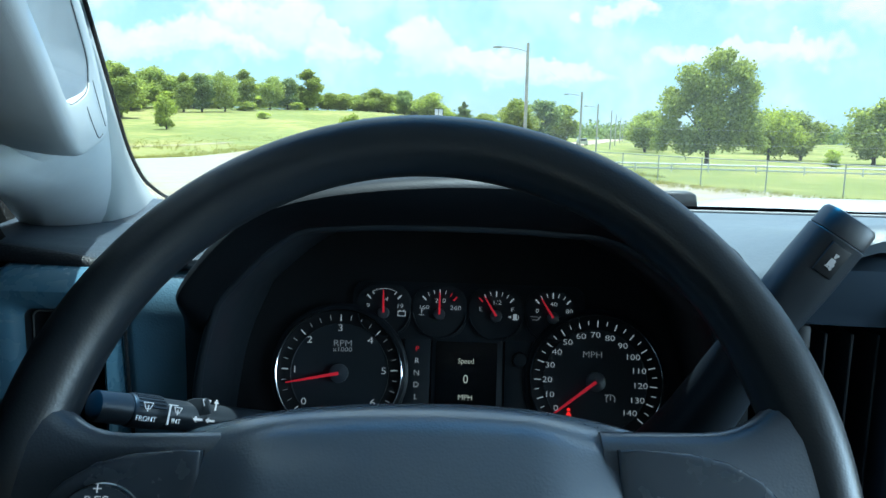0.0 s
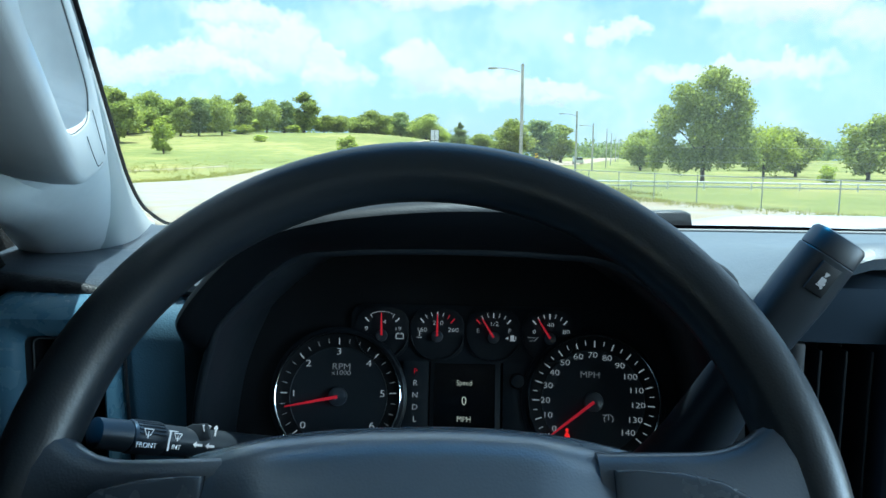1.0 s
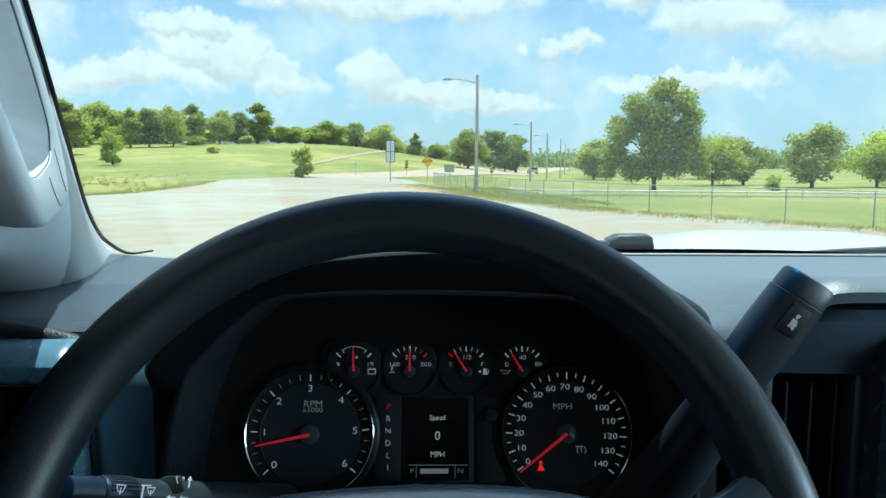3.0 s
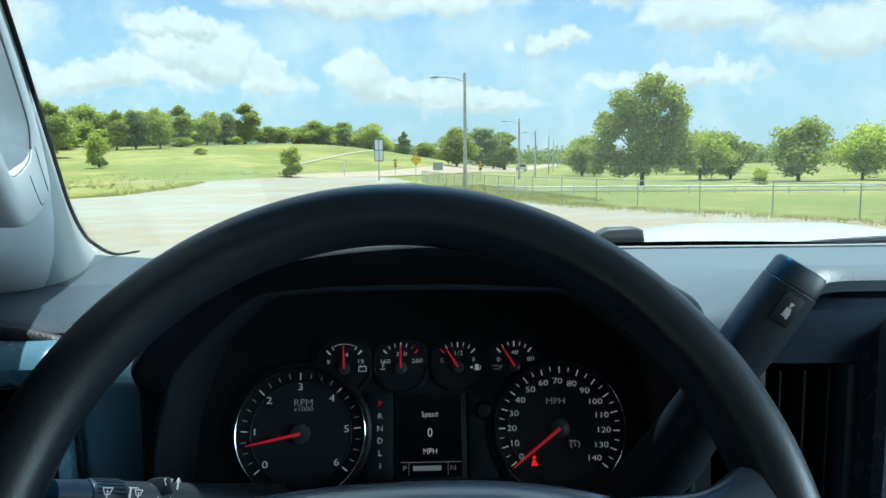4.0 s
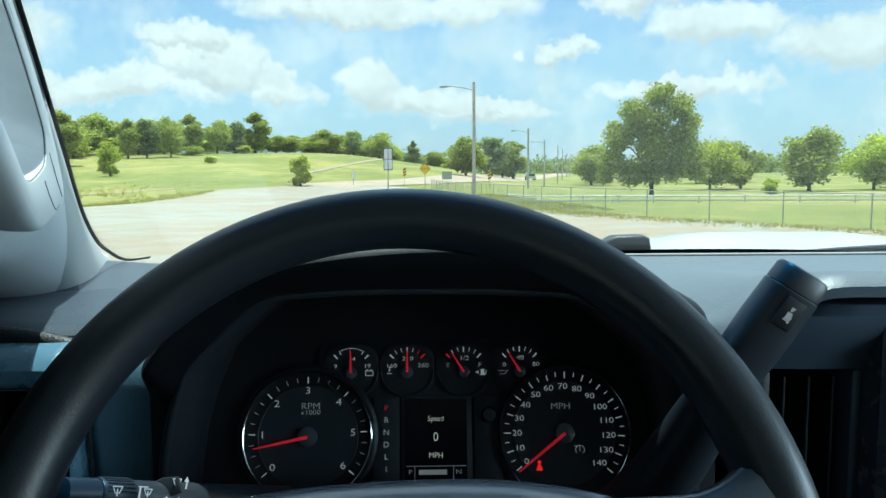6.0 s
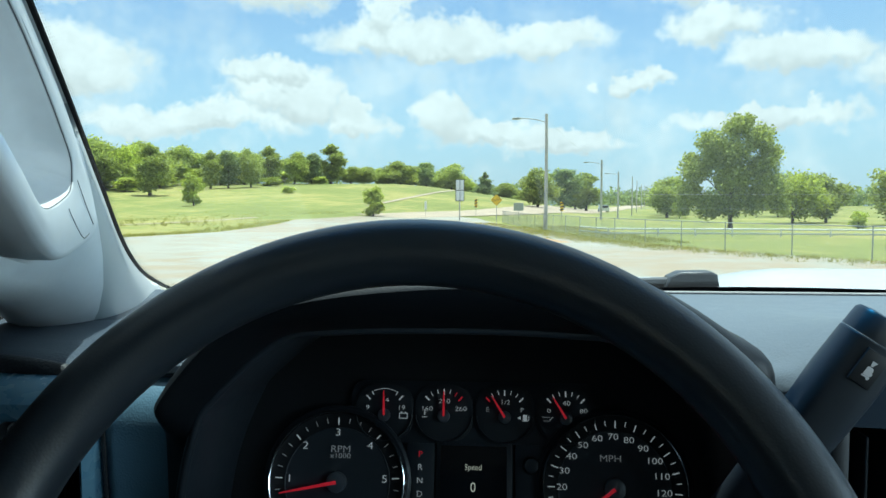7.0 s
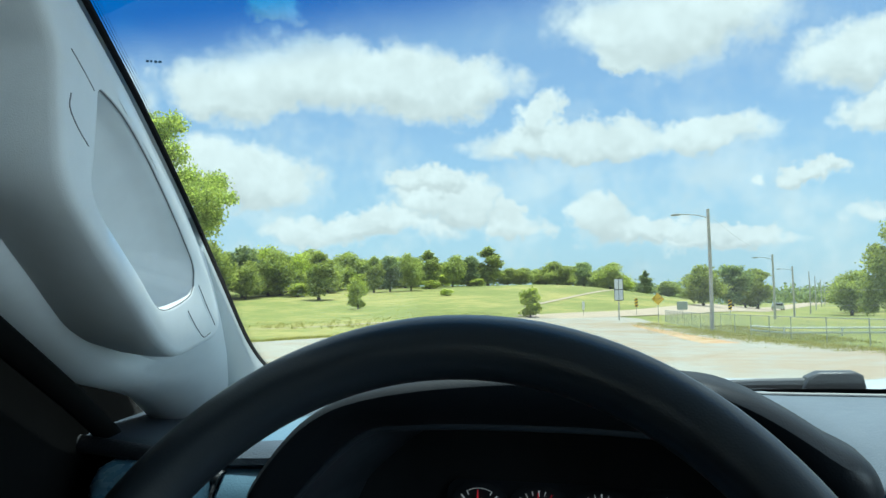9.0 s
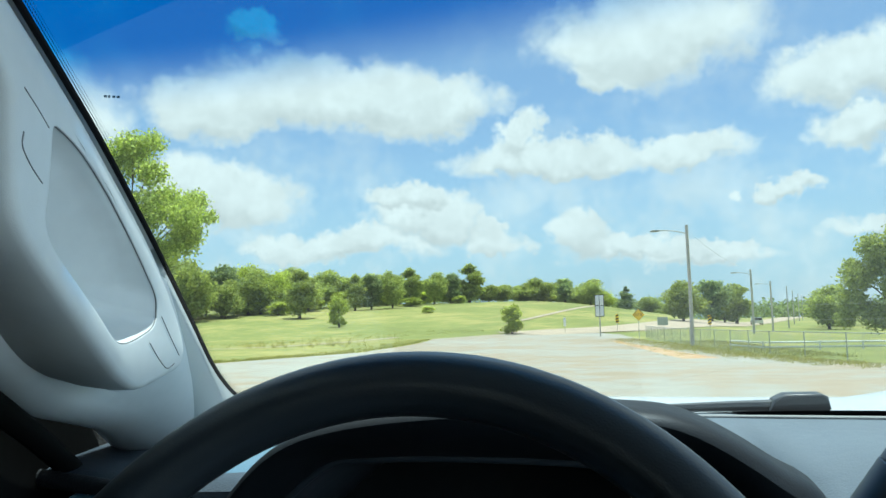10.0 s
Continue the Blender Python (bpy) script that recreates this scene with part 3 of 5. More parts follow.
def dashboard():
    top = thing("dashboard", (0, 0.8, 1.5), "black grained vinyl dashboard with a padded top", "dashboard")
    inv = Matrix.Translation((0, -0.8, -1.5))

    def add(name, bm, mat, label="", parent=top):
        bm.transform(inv)
        return part(name, bm, mat, parent, label)
    # left pad: from the glass to a rolled front lip
    rows = []
    for x in [-0.55 + 0.36 * i / 14 for i in range(15)]:
        k = max(0.0, (x + 0.33) / 0.14)
        prof = [(1.04, 1.560), (0.95, 1.560), (0.85, 1.560), (0.75, 1.561), (0.66, 1.565), (0.62, 1.5655), (0.603, 1.5635), (0.596, 1.559), (0.595, 1.554), (0.60, 1.550), (0.64, 1.547)]
        rows.append([Vector((x, y, z + 0.006 * k * k + 0.07 * max(0.0, -0.31 - x))) for y, z in prof])
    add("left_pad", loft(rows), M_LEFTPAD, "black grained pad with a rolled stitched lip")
    add("rolled_lip", tube(spline([(-0.56, 0.598, 1.574), (-0.45, 0.596, 1.569), (-0.37, 0.594, 1.563), (-0.31, 0.592, 1.555), (-0.275, 0.592, 1.543)], 24), 0.0078, 12), M_LIP, "black rolled and stitched lip")
    # right pad: rises towards the driver, rolled brow above the centre stack
    rows = []
    for x in [0.10 + 1.20 * i / 90 for i in range(91)]:
        k = smooth01((x - 0.19) / 0.12)
        front = 0.595 - 0.035 * k
        zf = 1.548 + 0.061 * k
        prof = [(1.06, 1.572), (1.0, 1.5765), (0.90, 1.577), (0.82, 1.573 + 0.006 * k), (0.75, 1.566 + 0.018 * k), (0.69, 1.558 + 0.034 * k), (front + 0.05, zf - 0.004), (front + 0.02, zf), (front + 0.004, zf - 0.002), (front - 0.004, zf - 0.009), (front, zf - 0.018), (front + 0.03, zf - 0.023), (front + 0.08, zf - 0.026)]
        in_behind = 0.215 * (1 - smooth01((x - 0.195) / 0.03))
        rows.append([Vector((x, y + in_behind * (1.06 - y) / 0.47, z)) for y, z in prof])
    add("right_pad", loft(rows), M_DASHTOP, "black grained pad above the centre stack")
    # pale strip standing in for the bright reflection below the glass
    add("defroster_lip", box(0.13, 1.28, 0.984, 0.997, 1.5765, 1.5792, 0.001, 1), M_LINER, "thin pale strip in place of the reflection along the glass")
    # strip under the glass between the pads
    add("glass_ledge", box(-0.50, 1.30, 0.99, 1.10, 1.49, 1.556, 0.004), M_HARD)
    # lower fascia, a dark body behind everything
    add("fascia", box(-0.55, 1.30, 0.72, 1.0, 1.05, 1.535, 0.01), M_BLACK)
    # left vent panel: satin frame with a broad rounded brow and a chamfered opening
    def corner_box(x0, x1, z0, z1, r, n=8):
        out = []
        for cx, cz, a in ((x1 - r, z1 - r, 0), (x0 + r, z1 - r, 90), (x0 + r, z0 + r, 180), (x1 - r, z0 + r, 270)):
            out += [(cx + r * math.cos(radians(a + 90 * i / n)), cz + r * math.sin(radians(a + 90 * i / n))) for i in range(n + 1)]
        return out
    steps = [(-0.392, -0.279, 1.559, 0.016, 0.655), (-0.391, -0.280, 1.558, 0.016, 0.600), (-0.386, -0.281, 1.555, 0.015, 0.575), (-0.380, -0.282, 1.549, 0.014, 0.562), (-0.372, -0.283, 1.541, 0.012, 0.556), (-0.364, -0.285, 1.533, 0.010, 0.557), (-0.358, -0.286, 1.527, 0.008, 0.563), (-0.355, -0.2875, 1.524, 0.007, 0.570)]
    add("left_vent_panel", loft([[(x, y, z) for x, z in corner_box(x0, x1, 1.28, z1, r)] for x0, x1, z1, r, y in steps], closed_v=True), M_SATIN, "satin black vent surround with rounded corners, sky sheen in its colour")
    add("left_vent_liner", loft([[(x, y, z) for x, z in corner_box(-0.355, -0.2875, 1.28, 1.524, 0.007)] for y in (0.5702, 0.60, 0.652)], closed_v=True), M_BLACK, "black liner of the vent opening")
    add("left_vent_edge", tube([(x, 0.578, z) for x, z in corner_box(-0.3525, -0.2895, 1.30, 1.5205, 0.006)], 0.0008, 6), M_SEAM, "thin bright edge inside the vent opening")
    # side vinyl between the vent and the gauges, turning over into the dash top
    rows = []
    for f in [i / 12 for i in range(13)]:
        e = 0.004 * max(0.0, 1 - f * 9) ** 2
        prof = [(0.598, 1.30), (0.590, 1.40), (0.582, 1.48), (0.580, 1.515), (0.583, 1.532), (0.592, 1.546), (0.606, 1.556), (0.625, 1.563), (0.66, 1.570), (0.74, 1.574), (0.86, 1.570), (1.0, 1.560)]
        rows.append([Vector((-0.279 + f * (0.053 + 0.07 * smooth01((y - 0.60) / 0.12)), y + e, z - e * 0.5)) for y, z in prof])
    add("side_vinyl", loft(rows), M_SIDEVINYL, "black grained vinyl beside the gauges, sky sheen in its colour")
    add("side_seam", tube([(-0.2775, y - 0.001, z) for y, z in ((0.596, 1.30), (0.588, 1.40), (0.580, 1.48), (0.578, 1.515), (0.581, 1.532), (0.590, 1.547), (0.604, 1.5575))], 0.0016, 8), M_LIP, "rolled seam")
    add("left_lower_panel", box(-0.55, -0.28, 0.57, 0.75, 1.20, 1.39, 0.008), M_HARD)
    # centre stack: face, brow band, bezel round the screen
    rows = []
    for x in [0.235 + 1.05 * i / 42 for i in range(43)]:
        fall = 0.061 * (1 - smooth01((x - 0.19) / 0.12))
        prof = [(0.66, 1.580), (0.60, 1.582), (0.578, 1.582), (0.571, 1.574), (0.576, 1.558), (0.592, 1.540), (0.597, 1.525), (0.604, 1.523), (0.66, 1.522)]
        rows.append([Vector((x, y + fall * 0.3, min(z, 1.582 - fall))) for y, z in prof])
    add("brow_band", loft(rows), M_STACK, "satin dark plastic band below the brow")
    add("stack_trim", box(0.262, 0.276, 0.600, 0.68, 1.30, 1.524, 0.004), M_BLACK)
    add("stack_trim", box(0.343, 0.352, 0.598, 0.68, 1.30, 1.524, 0.003), M_STACK)
    add("stack_back", box(0.262, 1.25, 0.665, 0.70, 1.20, 1.55), M_BLACK)
    return top


dashboard()


def vent_slat(x, y, z0, z1):
    return box(x - 0.0012, x + 0.0012, y, y + 0.05, z0, z1, 0.0008, 1)


def vents():
    v = thing("air_vent", (-0.318, 0.60, 1.45), "black air vent with slats in the dashboard", "air vent", "dashboard vents")
    inv = Matrix.Translation((0.318, -0.60, -1.45))
    bm = box(-0.352, -0.288, 0.640, 0.65, 1.38, 1.52)
    bm.transform(inv)
    part("backing", bm, M_BLACK, v)
    for x in (-0.336, -0.318, -0.300):
        bm = vent_slat(x, 0.592, 1.385, 1.512)
        bm.transform(inv)
        part("slat", bm, M_HARD, v)
    w = thing("air_vent", (0.31, 0.62, 1.42), "tall black air vent with upright slats in the centre stack", "air vent", "dashboard vents")
    inv = Matrix.Translation((-0.31, -0.62, -1.42))
    bm = box(0.276, 0.343, 0.655, 0.664, 1.30, 1.524)
    bm.transform(inv)
    part("backing", bm, M_BLACK, w)
    for x in (0.290, 0.311, 0.332):
        bm = vent_slat(x, 0.606, 1.305, 1.516)
        bm.transform(inv)
        part("slat", bm, M_HARD, w)


vents()


def screen():
    top = thing("touch_screen", (0.48, 0.60, 1.43), "dark switched-off touch screen in a glossy rounded bezel", "screen")
    inv = Matrix.Translation((-0.48, -0.60, -1.43))

    def rounded(x0, x1, z0, z1, r, n=6):
        out = []
        for cx, cz, a in ((x1 - r, z1 - r, 0), (x0 + r, z1 - r, 90), (x0 + r, z0 + r, 180), (x1 - r, z0 + r, 270)):
            out += [(cx + r * math.cos(radians(a + 90 * i / n)), cz + r * math.sin(radians(a + 90 * i / n))) for i in range(n + 1)]
        return out
    a, b, c = rounded(0.352, 0.62, 1.30, 1.575, 0.02), rounded(0.358, 0.614, 1.306, 1.569, 0.017), rounded(0.372, 0.60, 1.32, 1.555, 0.012)
    bm = loft([[(x, 0.640, z) for x, z in a], [(x, 0.574, z) for x, z in a], [(x, 0.568, z) for x, z in b], [(x, 0.570, z) for x, z in c], [(x, 0.584, z) for x, z in c]], closed_v=True)
    bm.transform(inv)
    part("bezel", bm, M_PLATE, top, "glossy dark bezel with rounded corners")
    bm = prism(c, 0.580, 0.586)
    bm.transform(inv)
    part("glass", bm, M_SCREEN, top)


screen()

# ---- hood over the instruments ----


def binnacle():
    top = thing("instrument_hood", (0, 0.56, 1.55), "black grained vinyl hood arching over the gauges", "instrument hood")
    inv = Matrix.Translation((0, -0.56, -1.55))
    n = 81
    bezel = spline([(-0.226, 0.585, 1.36), (-0.218, 0.575, 1.46), (-0.200, 0.562, 1.523), (-0.185, 0.560, 1.548), (-0.138, 0.560, 1.590), (-0.095, 0.560, 1.598), (-0.02, 0.560, 1.600), (0.06, 0.560, 1.598), (0.112, 0.560, 1.590), (0.168, 0.560, 1.548), (0.186, 0.562, 1.523), (0.202, 0.575, 1.46), (0.208, 0.585, 1.36)], n)
    crest = spline([(-0.236, 0.592, 1.36), (-0.230, 0.582, 1.46), (-0.224, 0.568, 1.530), (-0.213, 0.560, 1.560), (-0.170, 0.552, 1.605), (-0.115, 0.550, 1.628), (-0.02, 0.550, 1.640), (0.075, 0.550, 1.6385), (0.120, 0.552, 1.6315), (0.170, 0.556, 1.603), (0.203, 0.562, 1.572), (0.222, 0.580, 1.46), (0.228, 0.592, 1.36)], n)

    def between(a, b, f, push=0.0):
        c = Vector((-0.02, 0.60, 1.45))
        return [p.lerp(q, f) + (p.lerp(q, f) - c).normalized() * push for p, q in zip(a, b)]

    def padded(f, out, fore):
        """Part of the roll: f from the frame to the crest, out from the middle, fore towards the driver; it thins towards the lower ends."""
        rows = []
        for k, (p, q) in enumerate(zip(bezel, crest)):
            fat = smooth01((min(p.z, q.z) - 1.505) / 0.035)
            side = (q - p)
            side.y = 0
            side.normalize()
            rows.append(p.lerp(q, f) + side * out * fat + Vector((0, -fore * fat, 0)))
        return rows

    def behind(dy, dz, inward):
        return [q + Vector((-inward * (q.x + 0.01) / 0.2, dy, dz * smooth01((q.z - 1.50) / 0.06))) for q in crest]
    bm = loft([padded(0.04, -0.001, 0.002), padded(0.05, 0.0, 0.008), padded(0.16, 0.0, 0.014), padded(0.32, 0.0, 0.021), padded(0.50, 0.0, 0.0275), padded(0.66, 0.0, 0.0315), padded(0.80, 0.0, 0.032), padded(0.90, 0.0, 0.0285), padded(0.965, 0.0, 0.021), padded(0.995, 0.0, 0.011), crest, behind(0.012, 0.0008, 0.0), behind(0.03, 0.0, 0.0), behind(0.055, -0.003, 0.0), behind(0.09, -0.011, 0.002), behind(0.13, -0.024, 0.005), behind(0.18, -0.045, 0.01), behind(0.26, -0.085, 0.02)])
    bm.transform(inv)
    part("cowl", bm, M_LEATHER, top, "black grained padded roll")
    # smooth inner frame that leads in to the gauges
    deep = [Vector((p.x * 0.98, 0.688 + (p.z - 1.45) * 0.86 * 0.287, 1.45 + (p.z - 1.45) * 0.86)) for p in bezel]
    rows = [between(bezel, crest, 0.06), between(bezel, deep, 0.03), between(bezel, deep, 0.09, -0.004), between(bezel, deep, 0.6, -0.003), deep]
    bm = loft(rows)
    bm.transform(inv)
    part("inner_frame", bm, M_HARD, top, "smooth black inner frame round the gauges")
    bm = tube([p + Vector((0, -0.002, 0)) for p in bezel], 0.0036, 12)
    bm.transform(inv)
    part("trim_bar", bm, M_HARD, top, "slim satin edge of the frame")
    return top


binnacle()

# ---- gauges ----
CLUSTER = pose(0, 0.677, 1.45, -16, 0, 0)


def cluster():
    top = thing("instrument_cluster", CLUSTER, "black gauge cluster with chrome-ringed dials and red needles", "instrument cluster")

    def rounded(x0, x1, z0, z1, r, n=5):
        out = []
        for cx, cz, a in ((x1 - r, z1 - r, 0), (x0 + r, z1 - r, 90), (x0 + r, z0 + r, 180), (x1 - r, z0 + r, 270)):
            out += [(cx + r * math.cos(radians(a + 90 * i / n)), cz + r * math.sin(radians(a + 90 * i / n))) for i in range(n + 1)]
        return out
    part("back_plate", prism([(-0.245, -0.10), (0.235, -0.10), (0.222, 0.05), (0.170, 0.118), (0.110, 0.146), (-0.130, 0.146), (-0.190, 0.118), (-0.232, 0.05)], 0.008, 0.02), M_BLACK, top)

    def label(text, size, x, z, parent, mat=M_PRINT, y=-0.0012, width=1.28):
        return part("numeral" if text[0].isdigit() else "lettering", words(text, size, mat, width=width), None, parent, place=flat(x, z, y))

    def tick(parent, cx, cz, r0, r1, a, w, mat=M_PRINT, y=-0.0008):
        bm = box(r0, r1, y, 0.0004, -w / 2, w / 2)
        part("tick", bm, mat, parent, place=flat(cx, cz, 0, -a), smooth=False)

    def dial(name, cx, cz, r, lab):
        d = part("dial", disc(cx, cz, r, 0.0005, 0.007, 64, 0.0006), M_FACE, top, lab)
        part("chrome_ring", ring(cx, cz + 0.0006, r + 0.0011, r + 0.0026, -0.005, 0.006, -52, 232), M_CHROME, d, "bright chrome rim")
        part("outer_ring", ring(cx, cz + 0.0006, r + 0.0026, r + 0.0078, -0.001, 0.007), M_HARD, d)
        part("inner_step", ring(cx, cz, r * 0.80, r * 0.815, -0.0002, 0.002), M_FACE, d)
        turns = [2 * math.pi * i / 72 for i in range(72)]
        part("tick_band", loft([[(cx + q * math.cos(a), y, cz + q * math.sin(a)) for a in turns] for q, y in ((r * 0.815, 0.0004), (r * 0.816, 0.0001), (r + 0.0016, 0.0001), (r + 0.0016, 0.0004))], closed_v=True), M_BLACK, d, "black band behind the ticks")
        return d
    # tachometer
    cx, cz = -0.1212, -0.0055
    d = dial("tachometer", cx, cz, 0.0572, "tachometer dial marked in thousands of revolutions")

    def tach(v):
        return 220.5 - v * 43.2
    for i in range(25):
        v = i / 4
        major = i % 4 == 0
        tick(d, cx, cz, 0.0488 if major else 0.0505, 0.0548, tach(v), 0.0009 if major else 0.0005, M_PRINT if major else M_DIM)
    for v in range(7):
        a = radians(tach(v))
        label(str(v), 0.0090, cx + 0.0420 * math.cos(a), cz + 0.0420 * math.sin(a), d)
    label("RPM", 0.0084, cx + 0.0022, 0.0222, d, M_DIM, width=1.15)
    label("x1000", 0.0062, cx + 0.0022, 0.0166, d, M_DIM, width=1.2)
    needle(top, cx, cz, tach(0.67), 0.0505, 0.0088)
    # speedometer
    cx, cz = 0.1180, -0.0050
    d = dial("speedometer", cx, cz, 0.0590, "speedometer dial marked in miles per hour")

    def mph(v):
        return 216.0 - v * 256.0 / 140
    for i in range(29):
        v = i * 5
        tick(d, cx, cz, 0.0505 if i % 2 == 0 else 0.0525, 0.0566, mph(v), 0.0009 if i % 2 == 0 else 0.0006)
    for v in range(0, 141, 10):
        a = radians(mph(v))
        label(str(v), 0.0075, cx - 0.0018 + 0.0420 * math.cos(a) * 1.02, cz + 0.0430 * math.sin(a), d)
    label("MPH", 0.0082, cx - 0.003, 0.0196, d, M_DIM, width=1.15)
    needle(top, cx, cz, mph(-1.0), 0.0560, 0.009)
    # seat belt warning: a small lit figure of plain shapes
    bm = join(disc(0.0935, -0.0312, 0.0016, -0.001, 0.0, 14), prism([(0.0905, -0.0385), (0.0965, -0.0385), (0.0955, -0.0352), (0.0945, -0.0332), (0.0925, -0.0332), (0.0915, -0.0352)], -0.001, 0))
    part("warning_light", bm, M_TELL, d, "lit red seat belt warning light", smooth=False)
    bm = join(ring(0.132, -0.0205, 0.0038, 0.0044, -0.0006, 0.0004, -40, 220, 24), box(0.1315, 0.1322, -0.0008, 0, -0.0215, -0.0165), box(0.1265, 0.1300, -0.0008, 0, -0.0172, -0.0164))
    part("cruise_symbol", bm, M_DIM, d, smooth=False)
    # four small gauges
    small = [(-0.0818, 92, ("9", "14", "19")), (-0.0290, 90, ("160", "210", "260")), (0.0245, 122, ("E", "1/2", "F")), (0.0778, 122, ("0", "40", "80"))]
    for gx, na, texts in small:
        gz = 0.0525
        g = part("small_gauge", prism(rounded(gx - 0.0255, gx + 0.0255, 0.0315, 0.080, 0.017, 7), 0.0012, 0.007, 0.0006), M_SMALLFACE, top, "small black gauge with white ticks")
        part("rim", ring(gx, gz + 0.003, 0.0245, 0.0256, -0.0008, 0.003, 185, 355, 30), M_HARD, g)
        volts = texts[0] == "9"
        if volts:
            part("range_arc", ring(gx, gz, 0.0228, 0.0232, -0.0006, 0.0004, 64, 116, 16), M_PRINT, g)
        for k in ((0, 1, 5, 6) if volts else range(7)):
            a = 134 - 88 * k / 6
            major = k % 3 == 0
            red = texts[0] == "E" and k == 0 or texts[0] == "160" and k >= 5
            tick(g, gx, gz, 0.0185 if major else 0.0198, 0.0235, a, 0.0012 if major else 0.0006, M_RED if red else M_PRINT)
        for tx, (dx, dz) in zip(texts, ((-0.0148, 0.0062), (0.0005, 0.0128), (0.0152, 0.0064))):
            label(tx, 0.0055, gx + dx, gz + dz, g, M_PRINT if tx[0] != "E" else M_DIM)
        needle(top, gx, gz, na, 0.0215, 0.0055, small=True)
    # little pictograms under the small gauges
    part("battery_symbol", join(box(-0.0685, -0.0610, -0.0006, 0, 0.0497, 0.0503), box(-0.0685, -0.0610, -0.0006, 0, 0.0540, 0.0546), box(-0.0685, -0.0679, -0.0006, 0, 0.0497, 0.0546), box(-0.0616, -0.0610, -0.0006, 0, 0.0497, 0.0546), box(-0.0672, -0.0660, -0.0006, 0, 0.0546, 0.0556), box(-0.0636, -0.0624, -0.0006, 0, 0.0546, 0.0556)), M_PRINT, top, smooth=False)
    part("thermometer_symbol", join(box(-0.0462, -0.0456, -0.0006, 0, 0.0530, 0.0580), box(-0.0456, -0.0444, -0.0006, 0, 0.0570, 0.0575), box(-0.0456, -0.0444, -0.0006, 0, 0.0552, 0.0557), box(-0.0482, -0.0436, -0.0006, 0, 0.0513, 0.0519)), M_PRINT, top, smooth=False)
    part("pump_symbol", join(box(0.0405, 0.0440, -0.0006, 0, 0.0500, 0.0550), box(0.0398, 0.0447, -0.0006, 0, 0.0494, 0.0500), box(0.0452, 0.0458, -0.0006, 0, 0.0508, 0.0540), box(0.0440, 0.0458, -0.0006, 0, 0.0503, 0.0508), prism([(0.0355, 0.0522), (0.0385, 0.0508), (0.0385, 0.0536)], -0.0006, 0)), M_PRINT, top, smooth=False)
    part("oil_symbol", join(box(0.0585, 0.0640, -0.0006, 0, 0.0500, 0.0505), box(0.0585, 0.0640, -0.0006, 0, 0.0530, 0.0535), box(0.0568, 0.0590, -0.0006, 0, 0.0532, 0.0537), prism([(0.0640, 0.0505), (0.0668, 0.0535), (0.0660, 0.0538), (0.0634, 0.0512)], -0.0006, 0)), M_DIM, top, smooth=False)
    # gear letters, display, reset stalk
    part("gear_strip", prism(rounded(-0.0605, -0.0362, -0.049, 0.0290, 0.002), 0.0015, 0.006, 0.0005), M_FACE, top)
    for i, ch in enumerate("PRNDL1"):
        label(ch, 0.0072, -0.0487, 0.0196 - 0.0111 * i, top, M_RED if ch == "P" else M_PRINT, y=0.0003, width=1.05)
    d = part("display", prism(rounded(-0.0345, 0.0315, -0.049, 0.0295, 0.002), 0.0022, 0.006, 0.0005), M_HARD, top, "dark message display showing the speed")
    part("display_glass", prism(rounded(-0.0310, 0.0265, -0.047, 0.0275, 0.001), 0.0016, 0.003), M_SCREEN, d)
    for tx, sz, z in (("Speed", 0.0070, 0.0095), ("0", 0.0115, -0.0073), ("MPH", 0.0075, -0.0240)):
        label(tx, sz, -0.0025, z, d, M_LCD, y=0.0009, width=0.9)
    label("P", 0.0060, -0.0262, -0.0388, d, M_DIM, y=0.0009)
    label("N", 0.0060, 0.0185, -0.0388, d, M_DIM, y=0.0009)
    part("mileage_bar", box(-0.0185, 0.0075, 0.0006, 0.0015, -0.0410, -0.0366), M_DIM, d, "unreadable mileage figures")
    for x in (-0.0225, 0.0135):
        part("divider", box(x, x + 0.0004, 0.0008, 0.0015, -0.045, -0.0335), M_DIM, d)
    part("divider", box(-0.0300, 0.0255, 0.0008, 0.0015, -0.0336, -0.0332), M_DIM, d)
    part("side_panel", prism(rounded(0.034, 0.060, -0.049, 0.0295, 0.002), 0.0022, 0.006, 0.0005), M_HARD, top)
    k = part("reset_button", disc(0.0475, 0.0125, 0.0062, -0.004, 0.004, 28, 0.001), M_HARD, top, "round black reset button")
    part("button_rim", ring(0.0475, 0.0125, 0.0066, 0.0078, 0.0, 0.004, seg=28), M_BLACK, k)
    # carrier panels that join the dials
    part("bridge", prism(rounded(-0.112, 0.108, 0.029, 0.083, 0.012), 0.0035, 0.009, 0.001), M_HARD, top)
    return top


def needle(top, cx, cz, angle, length, hub_r, small=False):
    y = -0.004 if not small else -0.003
    w = 0.0016 if not small else 0.0011
    bm = prism([(0.0, -w), (length * 0.6, -w * 0.72), (length, -w * 0.35), (length, w * 0.35), (length * 0.6, w * 0.72), (0.0, w)], y - 0.0012, y, 0.0003)
    nd = part("needle", bm, M_RED, top, "red pointer", place=flat(cx, cz, 0, -angle))
    part("hub", disc(0, 0, hub_r, y - 0.0006, 0.001, 32, 0.001), M_SPOKE, nd)


cluster()

# ---- steering wheel ----
WHEEL = pose(-0.0258, 0.335, 1.490, -28, 0, 0) @ pose(0, 0, 0, 0, -2.2, 0)


